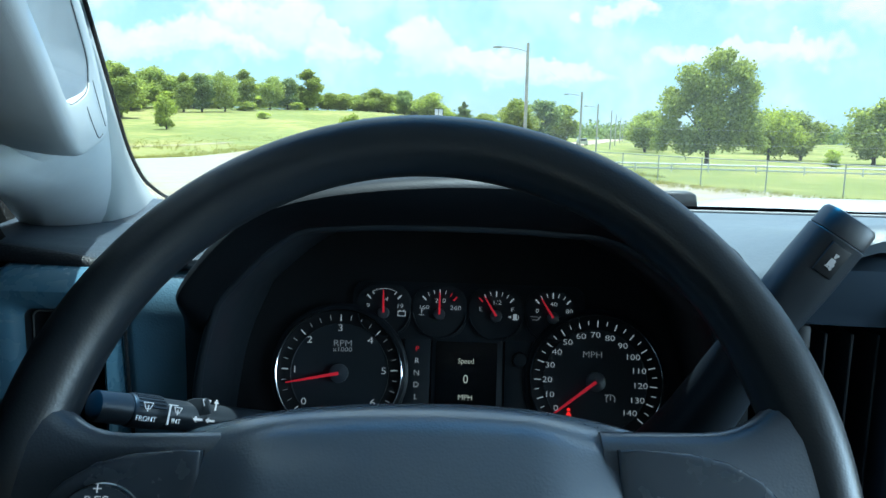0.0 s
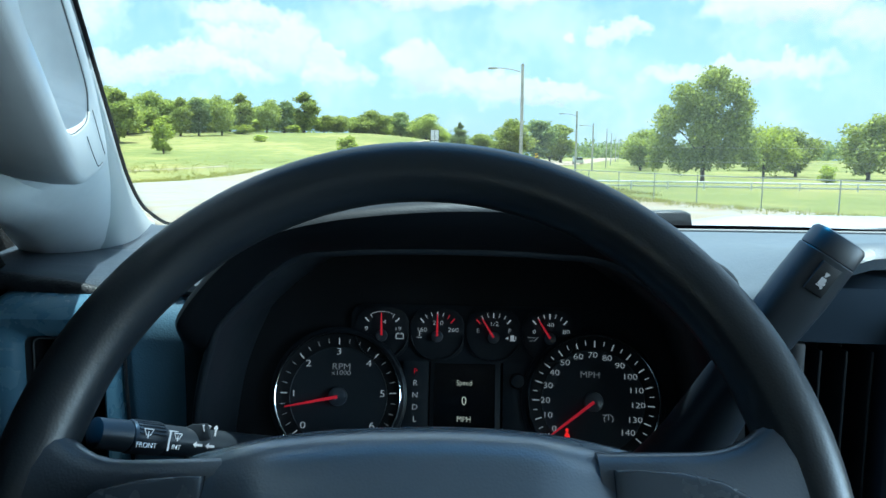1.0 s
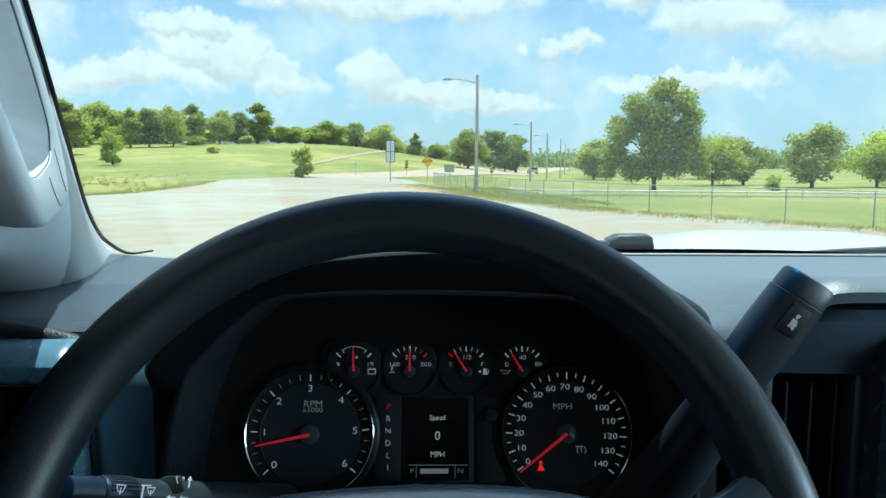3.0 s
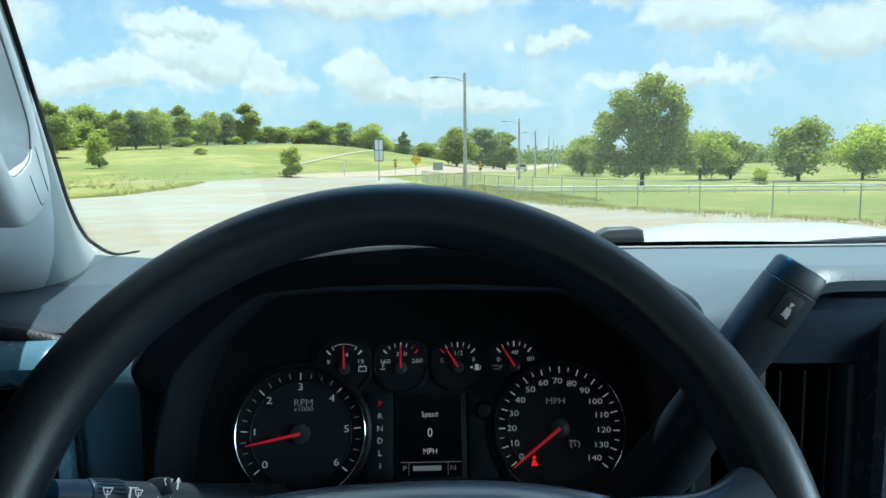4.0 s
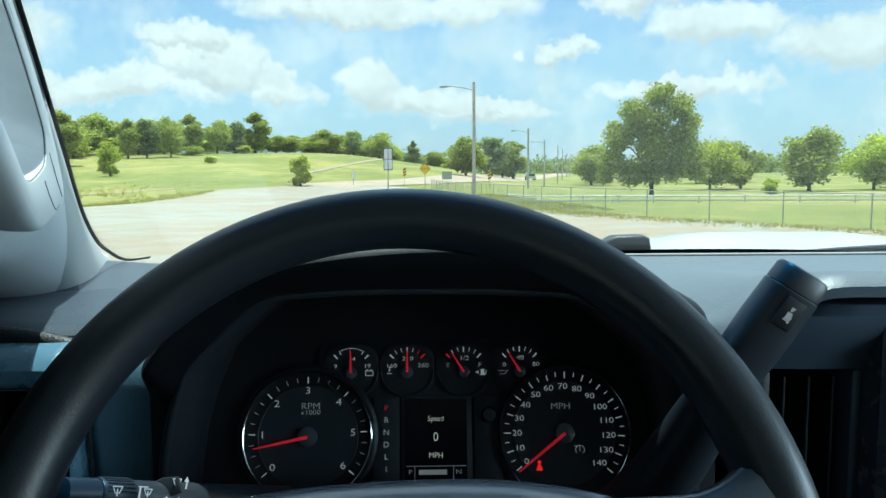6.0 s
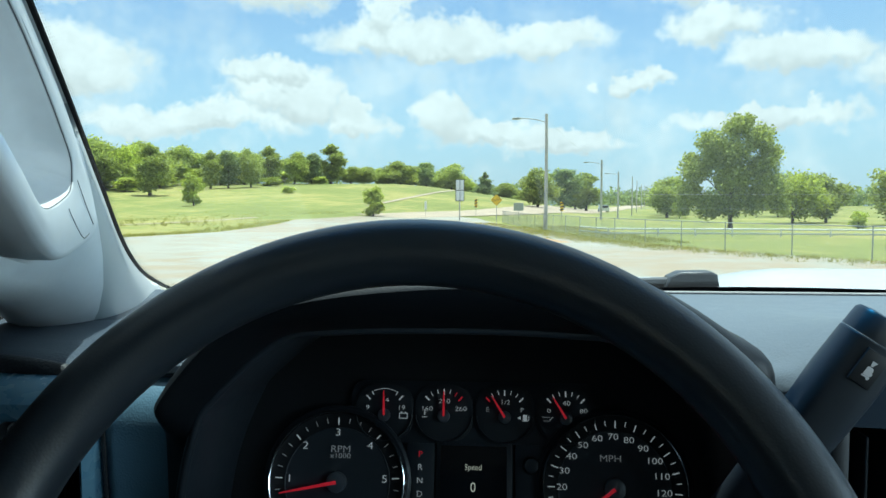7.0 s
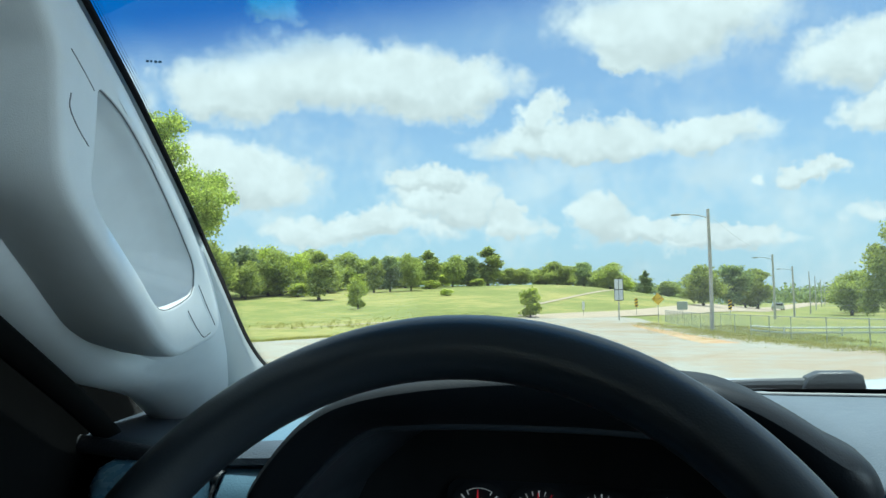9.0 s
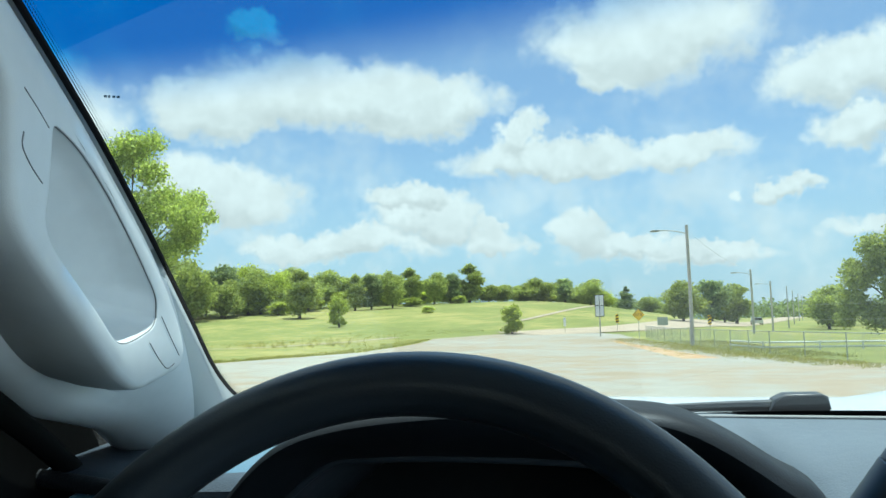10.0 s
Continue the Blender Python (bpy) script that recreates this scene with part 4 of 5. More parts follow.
def steering_wheel():
    top = thing("steering_wheel", WHEEL, "black grained steering wheel with broad horizontal spokes", "steering wheel")
    R, r = 0.1945, 0.0172
    rows = []
    for i in range(128):
        a = 2 * math.pi * i / 128
        c, s = math.cos(a), math.sin(a)
        # thumb rests swell the rim just above the spokes
        swell = math.exp(-((abs(math.degrees(math.atan2(s, abs(c)))) - 17) / 11) ** 2) if s > 0 else 0
        ring_pts = []
        for k in range(20):
            b = 2 * math.pi * k / 20
            dr = r * math.cos(b) * (1.0 + (0.10 * swell if math.cos(b) < 0 else 0))
            dy = r * math.sin(b) * (1.02 + 0.05 * swell)
            ring_pts.append(((R + dr) * c, dy, (R + dr) * s))
        rows.append(ring_pts)
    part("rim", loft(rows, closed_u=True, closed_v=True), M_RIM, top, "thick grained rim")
    # spokes
    for side in (-1, 1):
        rows = []
        for i in range(13):
            f = i / 12
            x = 0.088 + (0.190 - 0.088) * f
            flare = max(0.0, (f - 0.45) / 0.55)
            up = 0.0365 + 0.034 * flare ** 2.6
            dn = -0.030 - 0.040 * flare ** 2.6
            yc = -0.012 + 0.012 * f
            dep = 0.016 - 0.001 * f
            prof = []
            for k in range(20):
                b = 2 * math.pi * k / 20
                cz, cy = math.cos(b), math.sin(b)
                cz = math.copysign(abs(cz) ** 0.55, cz)
                cy = math.copysign(abs(cy) ** 0.7, cy)
                prof.append((side * x, yc - dep * cy, (up + dn) / 2 + (up - dn) / 2 * cz))
            rows.append(prof)
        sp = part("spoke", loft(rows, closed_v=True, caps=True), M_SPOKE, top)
        # inset switch plate
        out = [(0.094, 0.0270), (0.104, 0.0265), (0.125, 0.0255), (0.142, 0.0215), (0.156, 0.0135), (0.165, 0.003), (0.169, -0.01), (0.166, -0.03), (0.150, -0.045), (0.094, -0.05)]
        pl = part("switch_plate", prism([(side * x, z) for x, z in out], -0.0310, -0.010, 0.003, 3), M_PLATE, sp, "satin dark plate for the switches")
        if side < 0:
            part("switch_pod", disc(-0.1355, -0.0085, 0.0195, -0.0350, -0.02, 40, 0.004), M_PLATE, pl, "round black cruise control switch")
            part("pod_rim", ring(-0.1355, -0.0085, 0.0200, 0.0212, -0.0320, -0.02, seg=40), M_CHROME, pl, "thin bright rim")
    tops = [(-0.1375, 0.0072, "RES", 0.0070), (-0.1375, 0.0125, "+", 0.0080)]
    for x, z, tx, sz in tops:
        part("lettering", words(tx, sz, M_PRINT, width=1.05), None, top, place=flat(x + 0.001, z - 0.003, -0.0353))
    # airbag cover, convex with a rolled top shoulder
    prof = spline([(0.0450, -0.012, 0), (0.0495, -0.004, 0), (0.0505, 0.006, 0), (0.0485, 0.016, 0), (0.0435, 0.0255, 0), (0.036, 0.0330, 0), (0.026, 0.0385, 0), (0.010, 0.0430, 0), (-0.02, 0.0450, 0), (-0.06, 0.0410, 0), (-0.115, 0.028, 0)], 40)
    rows, nx = [], 40
    for p in prof:
        v, depth = p.x, p.y
        half = 0.1115 - 0.030 * max(0.0, (0.0 - v) / 0.115) ** 1.5
        row = []
        for i in range(nx + 1):
            g = -1 + 2 * i / nx
            x = half * math.copysign(1 - (1 - abs(g)) ** 1.3, g)
            t = min(1.0, (half - abs(x)) / 0.012)
            edge = math.sqrt(max(0.0, 1 - (1 - t) ** 2))
            drop = 0.0125 * (abs(x) / half) ** 2.4 * max(0.0, min(1.0, (v + 0.03) / 0.08))
            row.append((x, -(depth * (0.55 + 0.45 * edge)) + 0.004 * (x / half) ** 2 + 0.012 * smooth01((abs(x) - 0.060) / 0.05) * max(0.0, min(1.0, depth / 0.02)), v - drop))
        rows.append(row)
    grooves = [tube([Vector(row[k]) + Vector((0.0006 if k else -0.0006, 0.0004, 0)) for row in rows], 0.0011, 6) for k in (0, -1)]
    bm = loft(rows)
    cover = part("airbag_cover", bm, M_PAD_LIT, top, "black grained airbag cover with a rolled top edge", place=Matrix.Translation((-0.003, 0, 0)))
    for groove in grooves:
        part("groove", groove, M_BLACK, cover, "dark gap beside the spoke")
    part("hub", join(prism([(-0.096, 0.030), (0.096, 0.030), (0.09, -0.09), (-0.09, -0.09)], -0.008, 0.03, 0.006, 3), tube([(0, 0.02, 0.0), (0, 0.16, 0.0)], 0.045, 24)), M_HARD, top)
    return top


steering_wheel()


# ---- column levers ----
def wiper_stalk():
    pts = [(-0.228, 0.428, 1.501), (-0.216, 0.447, 1.491), (-0.200, 0.470, 1.478), (-0.176, 0.498, 1.466), (-0.06, 0.57, 1.43)]
    top = thing("multifunction_stalk", pts[0], "black wiper and turn signal stalk with white symbols", "stalk")
    org = Vector(pts[0])
    L = [Vector(p) - org for p in pts]
    ax = (L[3] - L[0]).normalized()
    sec = [(0.0, 0.0070), (0.0012, 0.0095), (0.022, 0.0100), (0.0225, 0.0094), (0.023, 0.0103)]
    part("end_cap", tube([L[0] + ax * d for d, r in sec], [r for d, r in sec], 28), M_HARD, top, "smooth end cap")
    part("twist_ring", tube([L[0] + ax * d for d in (0.0232, 0.024, 0.046, 0.047)], [0.0100, 0.0106, 0.0106, 0.0100], 28), M_HARD, top, "ribbed twist ring")
    for k in range(26):
        a = 2 * math.pi * k / 26
        s1 = ax.cross(Vector((0, 0, 1))).normalized()
        s2 = s1.cross(ax)
        o = (s1 * math.cos(a) + s2 * math.sin(a)) * 0.0107
        if s2.dot(o) > 0.004:
            part("rib", tube([L[0] + ax * 0.0255 + o, L[0] + ax * 0.0445 + o], 0.0006, 5), M_HARD, top)
    part("sleeve", tube([L[0] + ax * d for d in (0.0472, 0.048, 0.075, 0.10, 0.19)], [0.0098, 0.0100, 0.0100, 0.0105, 0.012], 28), M_HARD, top)
    pad = prism([(-0.020, -0.006), (-0.014, 0.008), (0.0, 0.012), (0.014, 0.011), (0.017, -0.004)], -0.003, 0.003, 0.0015, 2)
    pad.transform(Matrix.Translation(L[0] + ax * 0.074 + Vector((0.002, -0.004, 0.006))) @ Matrix.Diagonal((0.72, 0.72, 0.72, 1)) @ Matrix.Rotation(radians(-8), 4, "Y") @ Matrix.Rotation(radians(-18), 4, "X"))
    part("paddle", pad, M_HARD, top, "flat paddle with wiper symbols")
    # face of the stalk towards the driver carries the marks
    toward = (Vector((0, 0, 1.668)) - Vector((-0.20, 0.46, 1.48))).normalized()
    zc = (toward - ax * toward.dot(ax)).normalized()
    up = zc.cross(ax).normalized()
    if up.z < 0:
        up = -up
    base = Matrix((ax, -zc, up)).transposed().to_4x4()

    def mark(me, d, lift, z, mat=M_PRINT, name="symbol"):
        ob = part(name, me, mat, top, place=Matrix.Translation(L[0] + ax * d + zc * lift + up * z) @ base, smooth=False)
        return ob
    mark(words("FRONT", 0.0047, M_PRINT, width=0.95), 0.031, 0.0108, -0.0045, name="lettering")
    mark(words("INT", 0.0045, M_PRINT, width=0.95), 0.0535, 0.0102, -0.0040, name="lettering")

    def wiper_sign(s):
        return join(prism([(-0.004 * s, 0.003 * s), (0.004 * s, 0.003 * s), (0.0042 * s, 0.0022 * s), (-0.0042 * s, 0.0022 * s)], -0.0002, 0.0002), prism([(-0.0042 * s, 0.0026 * s), (-0.0036 * s, 0.0026 * s), (-0.0014 * s, -0.002 * s), (-0.002 * s, -0.002 * s)], -0.0002, 0.0002), prism([(0.0042 * s, 0.0026 * s), (0.0036 * s, 0.0026 * s), (0.0014 * s, -0.002 * s), (0.002 * s, -0.002 * s)], -0.0002, 0.0002), box(-0.002 * s, 0.002 * s, -0.0002, 0.0002, -0.0022 * s, -0.0016 * s), box(-0.0004 * s, 0.0004 * s, -0.0002, 0.0002, -0.004 * s, 0.001 * s))
    mark(wiper_sign(0.85), 0.031, 0.0108, 0.0035)
    mark(wiper_sign(0.75), 0.0535, 0.0102, 0.0030)
    mark(box(-0.0006, 0.0006, -0.0002, 0.0002, -0.0065, 0.0060), 0.0475, 0.0102, 0.0)
    mark(box(-0.0030, 0.0040, -0.0002, 0.0002, 0.0058, 0.0065), 0.0495, 0.0095, 0.0)
    for d in (0.070, 0.080):
        mark(prism([(-0.004, 0.0), (-0.0015, 0.002), (-0.0015, 0.0008), (0.0035, 0.0008), (0.0035, -0.0008), (-0.0015, -0.0008), (-0.0015, -0.002)], -0.0002, 0.0002), d, 0.0106, -0.001)
    mark(wiper_sign(0.85), 0.073, 0.0125, 0.0100)
    mark(prism([(0, 0.004), (0.002, 0.0012), (0.0006, 0.0012), (0.0006, -0.0035), (-0.0006, -0.0035), (-0.0006, 0.0012), (-0.002, 0.0012)], -0.0002, 0.0002), 0.081, 0.0125, 0.0095)


wiper_stalk()


def shift_lever():
    a, b = Vector((0.226, 0.462, 1.6215)), Vector((0.195, 0.468, 1.5715))
    top = thing("shift_lever", a, "black column shift lever with a tow mode button", "gear lever")
    ax = (b - a).normalized()
    side = ax.cross(Vector((0, 1, 0))).normalized()
    face = side.cross(ax).normalized()
    if face.y > 0:
        face = -face

    def skin(stations):
        rows = []
        for d, w, t, off in stations:
            prof = []
            for k in range(28):
                q = 2 * math.pi * k / 28
                c, s = math.cos(q), math.sin(q)
                c = math.copysign(abs(c) ** 0.75, c)
                s = math.copysign(abs(s) ** 0.75, s)
                prof.append(ax * (d + 0.002) + side * (c * w * 0.93 + off) + face * (s * t))
            rows.append(prof)
        return loft(rows, closed_v=True, caps=True)
    part("end_cap", skin([(-0.0060, 0.0120, 0.008, 0), (-0.0052, 0.0165, 0.0115, 0), (-0.0030, 0.0182, 0.013, 0), (0.008, 0.0186, 0.0138, 0)]), M_HARD, top, "black end button")
    part("grip", skin([(0.0084, 0.0180, 0.0135, 0), (0.0092, 0.0190, 0.0142, 0), (0.035, 0.0196, 0.0148, 0), (0.055, 0.0190, 0.0145, 0), (0.075, 0.0180, 0.014, 0), (0.095, 0.0165, 0.0135, 0)]), M_HARD, top, "black moulded grip")
    root = [ax * 0.085, Vector((0.180, 0.492, 1.525)) - a, Vector((0.166, 0.53, 1.468)) - a, Vector((0.145, 0.58, 1.41)) - a]
    part("arm", tube(spline(root, 16), [0.0165, 0.0168, 0.0172, 0.0178, 0.0185, 0.019, 0.020, 0.021, 0.022, 0.023, 0.023, 0.023, 0.023, 0.023, 0.023, 0.023], 24), M_HARD, top)
    base = Matrix((side, -face, -ax)).transposed().to_4x4()
    # button with a trailer pictogram
    m = Matrix.Translation(ax * 0.024 + face * 0.0146 + side * 0.000) @ base
    fr = part("tow_button", prism([(-0.0066, -0.0098), (0.0066, -0.0098), (0.0066, 0.0098), (-0.0066, 0.0098)], -0.0012, 0.003, 0.001, 2), M_BLACK, top, "recessed tow mode button", place=m)
    pic = join(box(-0.0026, 0.0026, -0.0016, -0.001, -0.0055, 0.0020), box(-0.0034, 0.0034, -0.0016, -0.001, -0.0070, -0.0058), prism([(-0.0008, 0.0028), (0.0008, 0.0028), (0.0030, 0.0072), (-0.0018, 0.0072)], -0.0016, -0.001), box(0.0026, 0.0034, -0.0016, -0.001, -0.0085, 0.0012), disc(0.0030, -0.0032, 0.0017, -0.0017, -0.001, 14), disc(0.0030, -0.0068, 0.0014, -0.0017, -0.001, 14))
    pic.transform(Matrix.Diagonal((0.62, 1, 0.66, 1)))
    part("tow_symbol", pic, M_DIM, fr, smooth=False)


shift_lever()


def column_shroud():
    top = solo("steering_column", join(tube([(-0.0258, 0.46, 1.425), (-0.0258, 0.50, 1.405), (-0.022, 0.58, 1.365), (-0.02, 0.72, 1.30)], [0.055, 0.062, 0.068, 0.07], 28)), M_HARD, "black plastic steering column shroud", "steering column")
    return top


column_shroud()


# ---- outside of the truck: bonnet, cowl, wipers ----
def truck_front():
    top = thing("truck_bonnet", (0.37, 1.7, 1.5), "white painted truck bonnet with a raised centre", "truck bonnet")
    inv = Matrix.Translation((-0.37, -1.7, -1.5))
    rows = []
    for j in range(17):
        y = 1.24 + 1.15 * j / 16
        row = []
        for i in range(49):
            x = -0.55 + 1.84 * i / 48
            c = abs(x - 0.37)
            bulge = 0.024 * smooth01((x - 0.52) / 0.20)
            side = 0.05 * smooth01((c - 0.62) / 0.30) ** 2
            row.append(Vector((x, y, 1.500 + bulge - side + 0.012 * math.sin(math.pi * min(1, j / 10) * 0.5) - 0.12 * max(0, (j - 8) / 8) ** 2.2)))
        rows.append(row)
    bm = loft(rows)
    bm.transform(inv)
    part("panel", bm, M_PAINT, top)
    bm = box(-0.55, 1.29, 1.20, 1.236, 1.40, 1.512, 0.008)
    bm.transform(inv)
    part("rear_edge", bm, M_BLACK, top, "black rubber seal along the rear edge")
    cowl = solo("cowl", join(box(-0.55, 1.29, 1.06, 1.20, 1.40, 1.545, 0.006)), M_HARD, "black plastic cowl below the windshield", "cowl")


truck_front()


def wiper(x):
    top = thing("wiper", (x, 1.10, 1.58), "black windshield wiper resting on the cowl", "wiper", "windshield wipers")
    cap = prism([(-0.036, -0.006), (-0.030, 0.008), (-0.016, 0.015), (0.026, 0.016), (0.034, 0.012), (0.037, -0.004), (0.030, -0.008)], -0.018, 0.018, 0.004, 3)
    part("arm_cap", cap, M_HARD, top, "glossy black arm cap")
    part("arm", tube(spline([(-0.02, 0, -0.002), (-0.10, 0.0, -0.003), (-0.30, -0.01, -0.012), (-0.42, -0.01, -0.018)], 8), [0.009, 0.008, 0.007, 0.006, 0.006, 0.005, 0.005, 0.005], 8), M_HARD, top)
    part("blade", tube([(-0.55, -0.035, -0.016), (-0.3, -0.03, -0.012), (0.05, -0.028, -0.012)], 0.004, 8), M_BLACK, top)
    part("spindle", tube([(0.022, 0, 0.0), (0.022, 0, -0.03)], 0.010, 12), M_BLACK, top)


wiper(0.285)
wiper(0.86)


# ---- ground ----
def ground_z(x, y):
    hill = 6.8 * smooth01((y - 55 + 0.10 * max(0.0, -x - 40)) / 130) * smooth01((34 - x) / 62)
    far = 1.6 * smooth01((y - 150) / 200) * smooth01((x - 10) / 30)
    low = -0.7 * smooth01((y - 40) / 40) * smooth01((x - 5) / 15) * smooth01((200 - y) / 80)
    return hill + far + low


def spread(lo, hi, step, limit, grow):
    out = list(np.arange(lo, hi + step / 2, step))
    d, p = step, hi
    while p < limit[1]:
        d *= grow
        p += d
        out.append(p)
    d, p = step, lo
    pre = []
    while p > limit[0]:
        d *= grow
        p -= d
        pre.append(p)
    return pre[::-1] + out


def sheet(xs, ys, fn):
    verts = [(float(x), float(y), float(fn(x, y))) for y in ys for x in xs]
    w = len(xs)
    faces = [(j * w + i, j * w + i + 1, (j + 1) * w + i + 1, (j + 1) * w + i) for j in range(len(ys) - 1) for i in range(w - 1)]
    me = bpy.data.meshes.new("sheet")
    me.from_pydata(verts, [], faces)
    me.shade_smooth()
    return me


me = sheet(spread(-120, 130, 2.5, (-3000, 3000), 1.35), spread(-20, 300, 2.5, (-900, 4000), 1.35), ground_z)
me.materials.append(M_GRASS)
tagged(part("ground", me, None, None), "sunlit yellow-green meadow rising to a low hill", "ground", kind="structure")


def ribbon(name, line, widths, lift, mat, label, kind_word):
    pts = spline([(x, y, 0) for x, y in line], 60)
    rows = []
    for i, p in enumerate(pts):
        d = pts[min(i + 1, 59)] - pts[max(i - 1, 0)]
        nrm = Vector((-d.y, d.x, 0)).normalized()
        w = widths[0] + (widths[1] - widths[0]) * i / 59
        rows.append([Vector((q.x, q.y, ground_z(q.x, q.y) + lift)) for q in [p + nrm * w * f for f in (-0.5, -0.25, 0, 0.25, 0.5)]])
    return solo(name, loft(rows), mat, label, kind_word, kind="structure")


LOT = [(-70, -60), (-60, 14), (-36, 24), (-19.6, 32.5), (-16.6, 44), (-18, 60), (-19, 70), (-14, 78), (-6, 82), (-1.6, 76), (0.0, 66), (3.4, 47), (5.3, 36.5), (8.0, 28.2), (14, 19), (40, 8), (60, -60)]


def lot():
    bm = bmesh.new()
    f = bm.faces.new([bm.verts.new((x, y, 0)) for x, y in LOT])
    bmesh.ops.triangulate(bm, faces=[f])
    for _ in range(4):
        bmesh.ops.subdivide_edges(bm, edges=[e for e in bm.edges if e.calc_length() > 5], cuts=1)
        bmesh.ops.triangulate(bm, faces=bm.faces[:])
    for v in bm.verts:
        edge = 0.12 * noise.noise(v.co * 0.6)
        v.co.x += edge
        v.co.z = ground_z(v.co.x, v.co.y) + 0.05
    return solo("pavement", bm, M_GRAVEL, "pale dusty gravel lot with tan patches", "gravel lot", kind="structure", smooth=False)


lot()
ribbon("road", [(-12, 78), (-7, 83), (2, 96), (13, 135), (24, 185), (37, 235), (52, 290), (72, 380)], (9.0, 8.5), 0.07, M_ROAD, "sun-bleached two-lane road curving over a rise", "road")
M_EARTH = material("orange_earth", (0.47, 0.27, 0.12), 0.95, grain=0.5, grain_scale=30, vary=0.2, scale=0.4, second=(0.44, 0.33, 0.20), second_at=(0.45, 0.6))
ribbon("earth_patch", [(2.6, 33), (1.6, 39), (0.6, 46), (-0.8, 55), (-1.8, 62)], (1.6, 0.5), 0.056, M_EARTH, "worn strip of orange earth beside the fence", "earth")
ribbon("path", [(-60, 44), (-46, 49), (-33, 55), (-27, 66), (-24, 74)], (0.9, 0.9), 0.06, M_ROAD, "narrow pale strip crossing the meadow", "path")
ribbon("path", [(-16.5, 98), (-14, 115), (-11.5, 135), (-9, 160), (-8, 185)], (0.9, 0.9), 0.08, M_ROAD, "narrow dirt path up the hill", "path")

# ---- trees ----
RNG = np.random.default_rng(7)


def leaf_mesh(name, lobes, count, size, mat, seed):
    """Many small bent leaf clumps scattered through a set of lobes (x, y, z, rx, ry, rz)."""
    rng = np.random.default_rng(seed)
    vol = np.array([l[3] * l[4] * l[5] for l in lobes]) ** 0.75
    pick = rng.choice(len(lobes), count, p=vol / vol.sum())
    L = np.array(lobes)[pick]
    d = rng.normal(size=(count, 3))
    d /= np.linalg.norm(d, axis=1)[:, None]
    rad = rng.uniform(0, 1, count) ** 0.42 * (1 + 0.18 * rng.normal(size=count))
    c = L[:, :3] + d * rad[:, None] * L[:, 3:]
    a = rng.normal(size=(count, 3)) + d * 0.4
    a /= np.linalg.norm(a, axis=1)[:, None]
    b = np.cross(a, rng.normal(size=(count, 3)))
    b /= np.linalg.norm(b, axis=1)[:, None]
    n = np.cross(a, b)
    s = (size * rng.uniform(0.55, 1.35, count))[:, None]
    v = np.stack([c - a * s, c + b * s * 0.6 + n * s * 0.25, c + a * s, c - b * s * 0.6 + n * s * 0.25], 1).reshape(-1, 3)
    f = np.arange(count * 4).reshape(-1, 4)
    me = bpy.data.meshes.new(name)
    me.from_pydata(v.tolist(), [], f.tolist())
    me.materials.append(mat)
    return me


def tree(label, h, w, crown_from, mat, count, size, seed, kind="round", trunk_r=0.02, category="tree", masses=()):
    """A tapered trunk with limbs and a ragged crown. h and w in metres."""
    rng = np.random.default_rng(seed)
    top = thing("tree", (0, 0, -500), label, category)
    lobes, limbs = [], []
    z0 = h * crown_from
    if masses:
        lobes = [(x, y, z, rr, rr, rr * 0.9) for x, y, z, rr in masses]
        limbs = [(x, y, z) for x, y, z, rr in masses]
    elif kind == "pine":
        for k in range(9):
            f = k / 8
            rr = w * 0.5 * (1.0 - 0.78 * f) * rng.uniform(0.75, 1.15)
            lobes.append((rng.normal() * 0.05 * w, rng.normal() * 0.05 * w, z0 + (h - z0) * f * 0.95, rr, rr, (h - z0) * 0.085))
    else:
        n = {"round": 20, "oak": 24, "tall": 17, "bush": 11}[kind]
        for k in range(n):
            f = (k + rng.uniform(0, 1)) / n
            env = math.sin(math.pi * (0.12 + 0.80 * f)) ** (0.7 if kind != "tall" else 0.5)
            a = rng.uniform(0, 2 * math.pi)
            rad = w * 0.5 * env * rng.uniform(0.25, 0.72)
            rr = w * rng.uniform(0.19, 0.29) * (0.6 + 0.5 * env)
            z = z0 + rr * 0.7 + (h - z0 - rr * 1.5) * f
            lobes.append((rad * math.cos(a), rad * math.sin(a), z, rr, rr, rr * rng.uniform(0.7, 1.0)))
            limbs.append((rad * math.cos(a), rad * math.sin(a), z))
    r = h * trunk_r
    lean = rng.normal(size=2) * 0.02 * h
    bms = [tube([(0, 0, -0.3), (0, 0, 0.15 * h * 0.3), (lean[0] * 0.5, lean[1] * 0.5, h * 0.45), (lean[0], lean[1], h * 0.86)], [r * 1.5, r * 1.05, r * 0.7, r * 0.15], 9)]
    for x, y, z in limbs[:12]:
        s = max(z0 * 0.75, z - (math.hypot(x, y) + 0.1 * h) * 0.8)
        bms.append(tube([(lean[0] * s / h, lean[1] * s / h, s), (x * 0.55, y * 0.55, s + (z - s) * 0.6), (x, y, z)], [r * 0.42, r * 0.28, r * 0.08], 5))
    part("trunk", join(*bms), M_BARK, top)
    part("crown", leaf_mesh("crown", lobes, count, size, mat, seed), None, top)
    return top


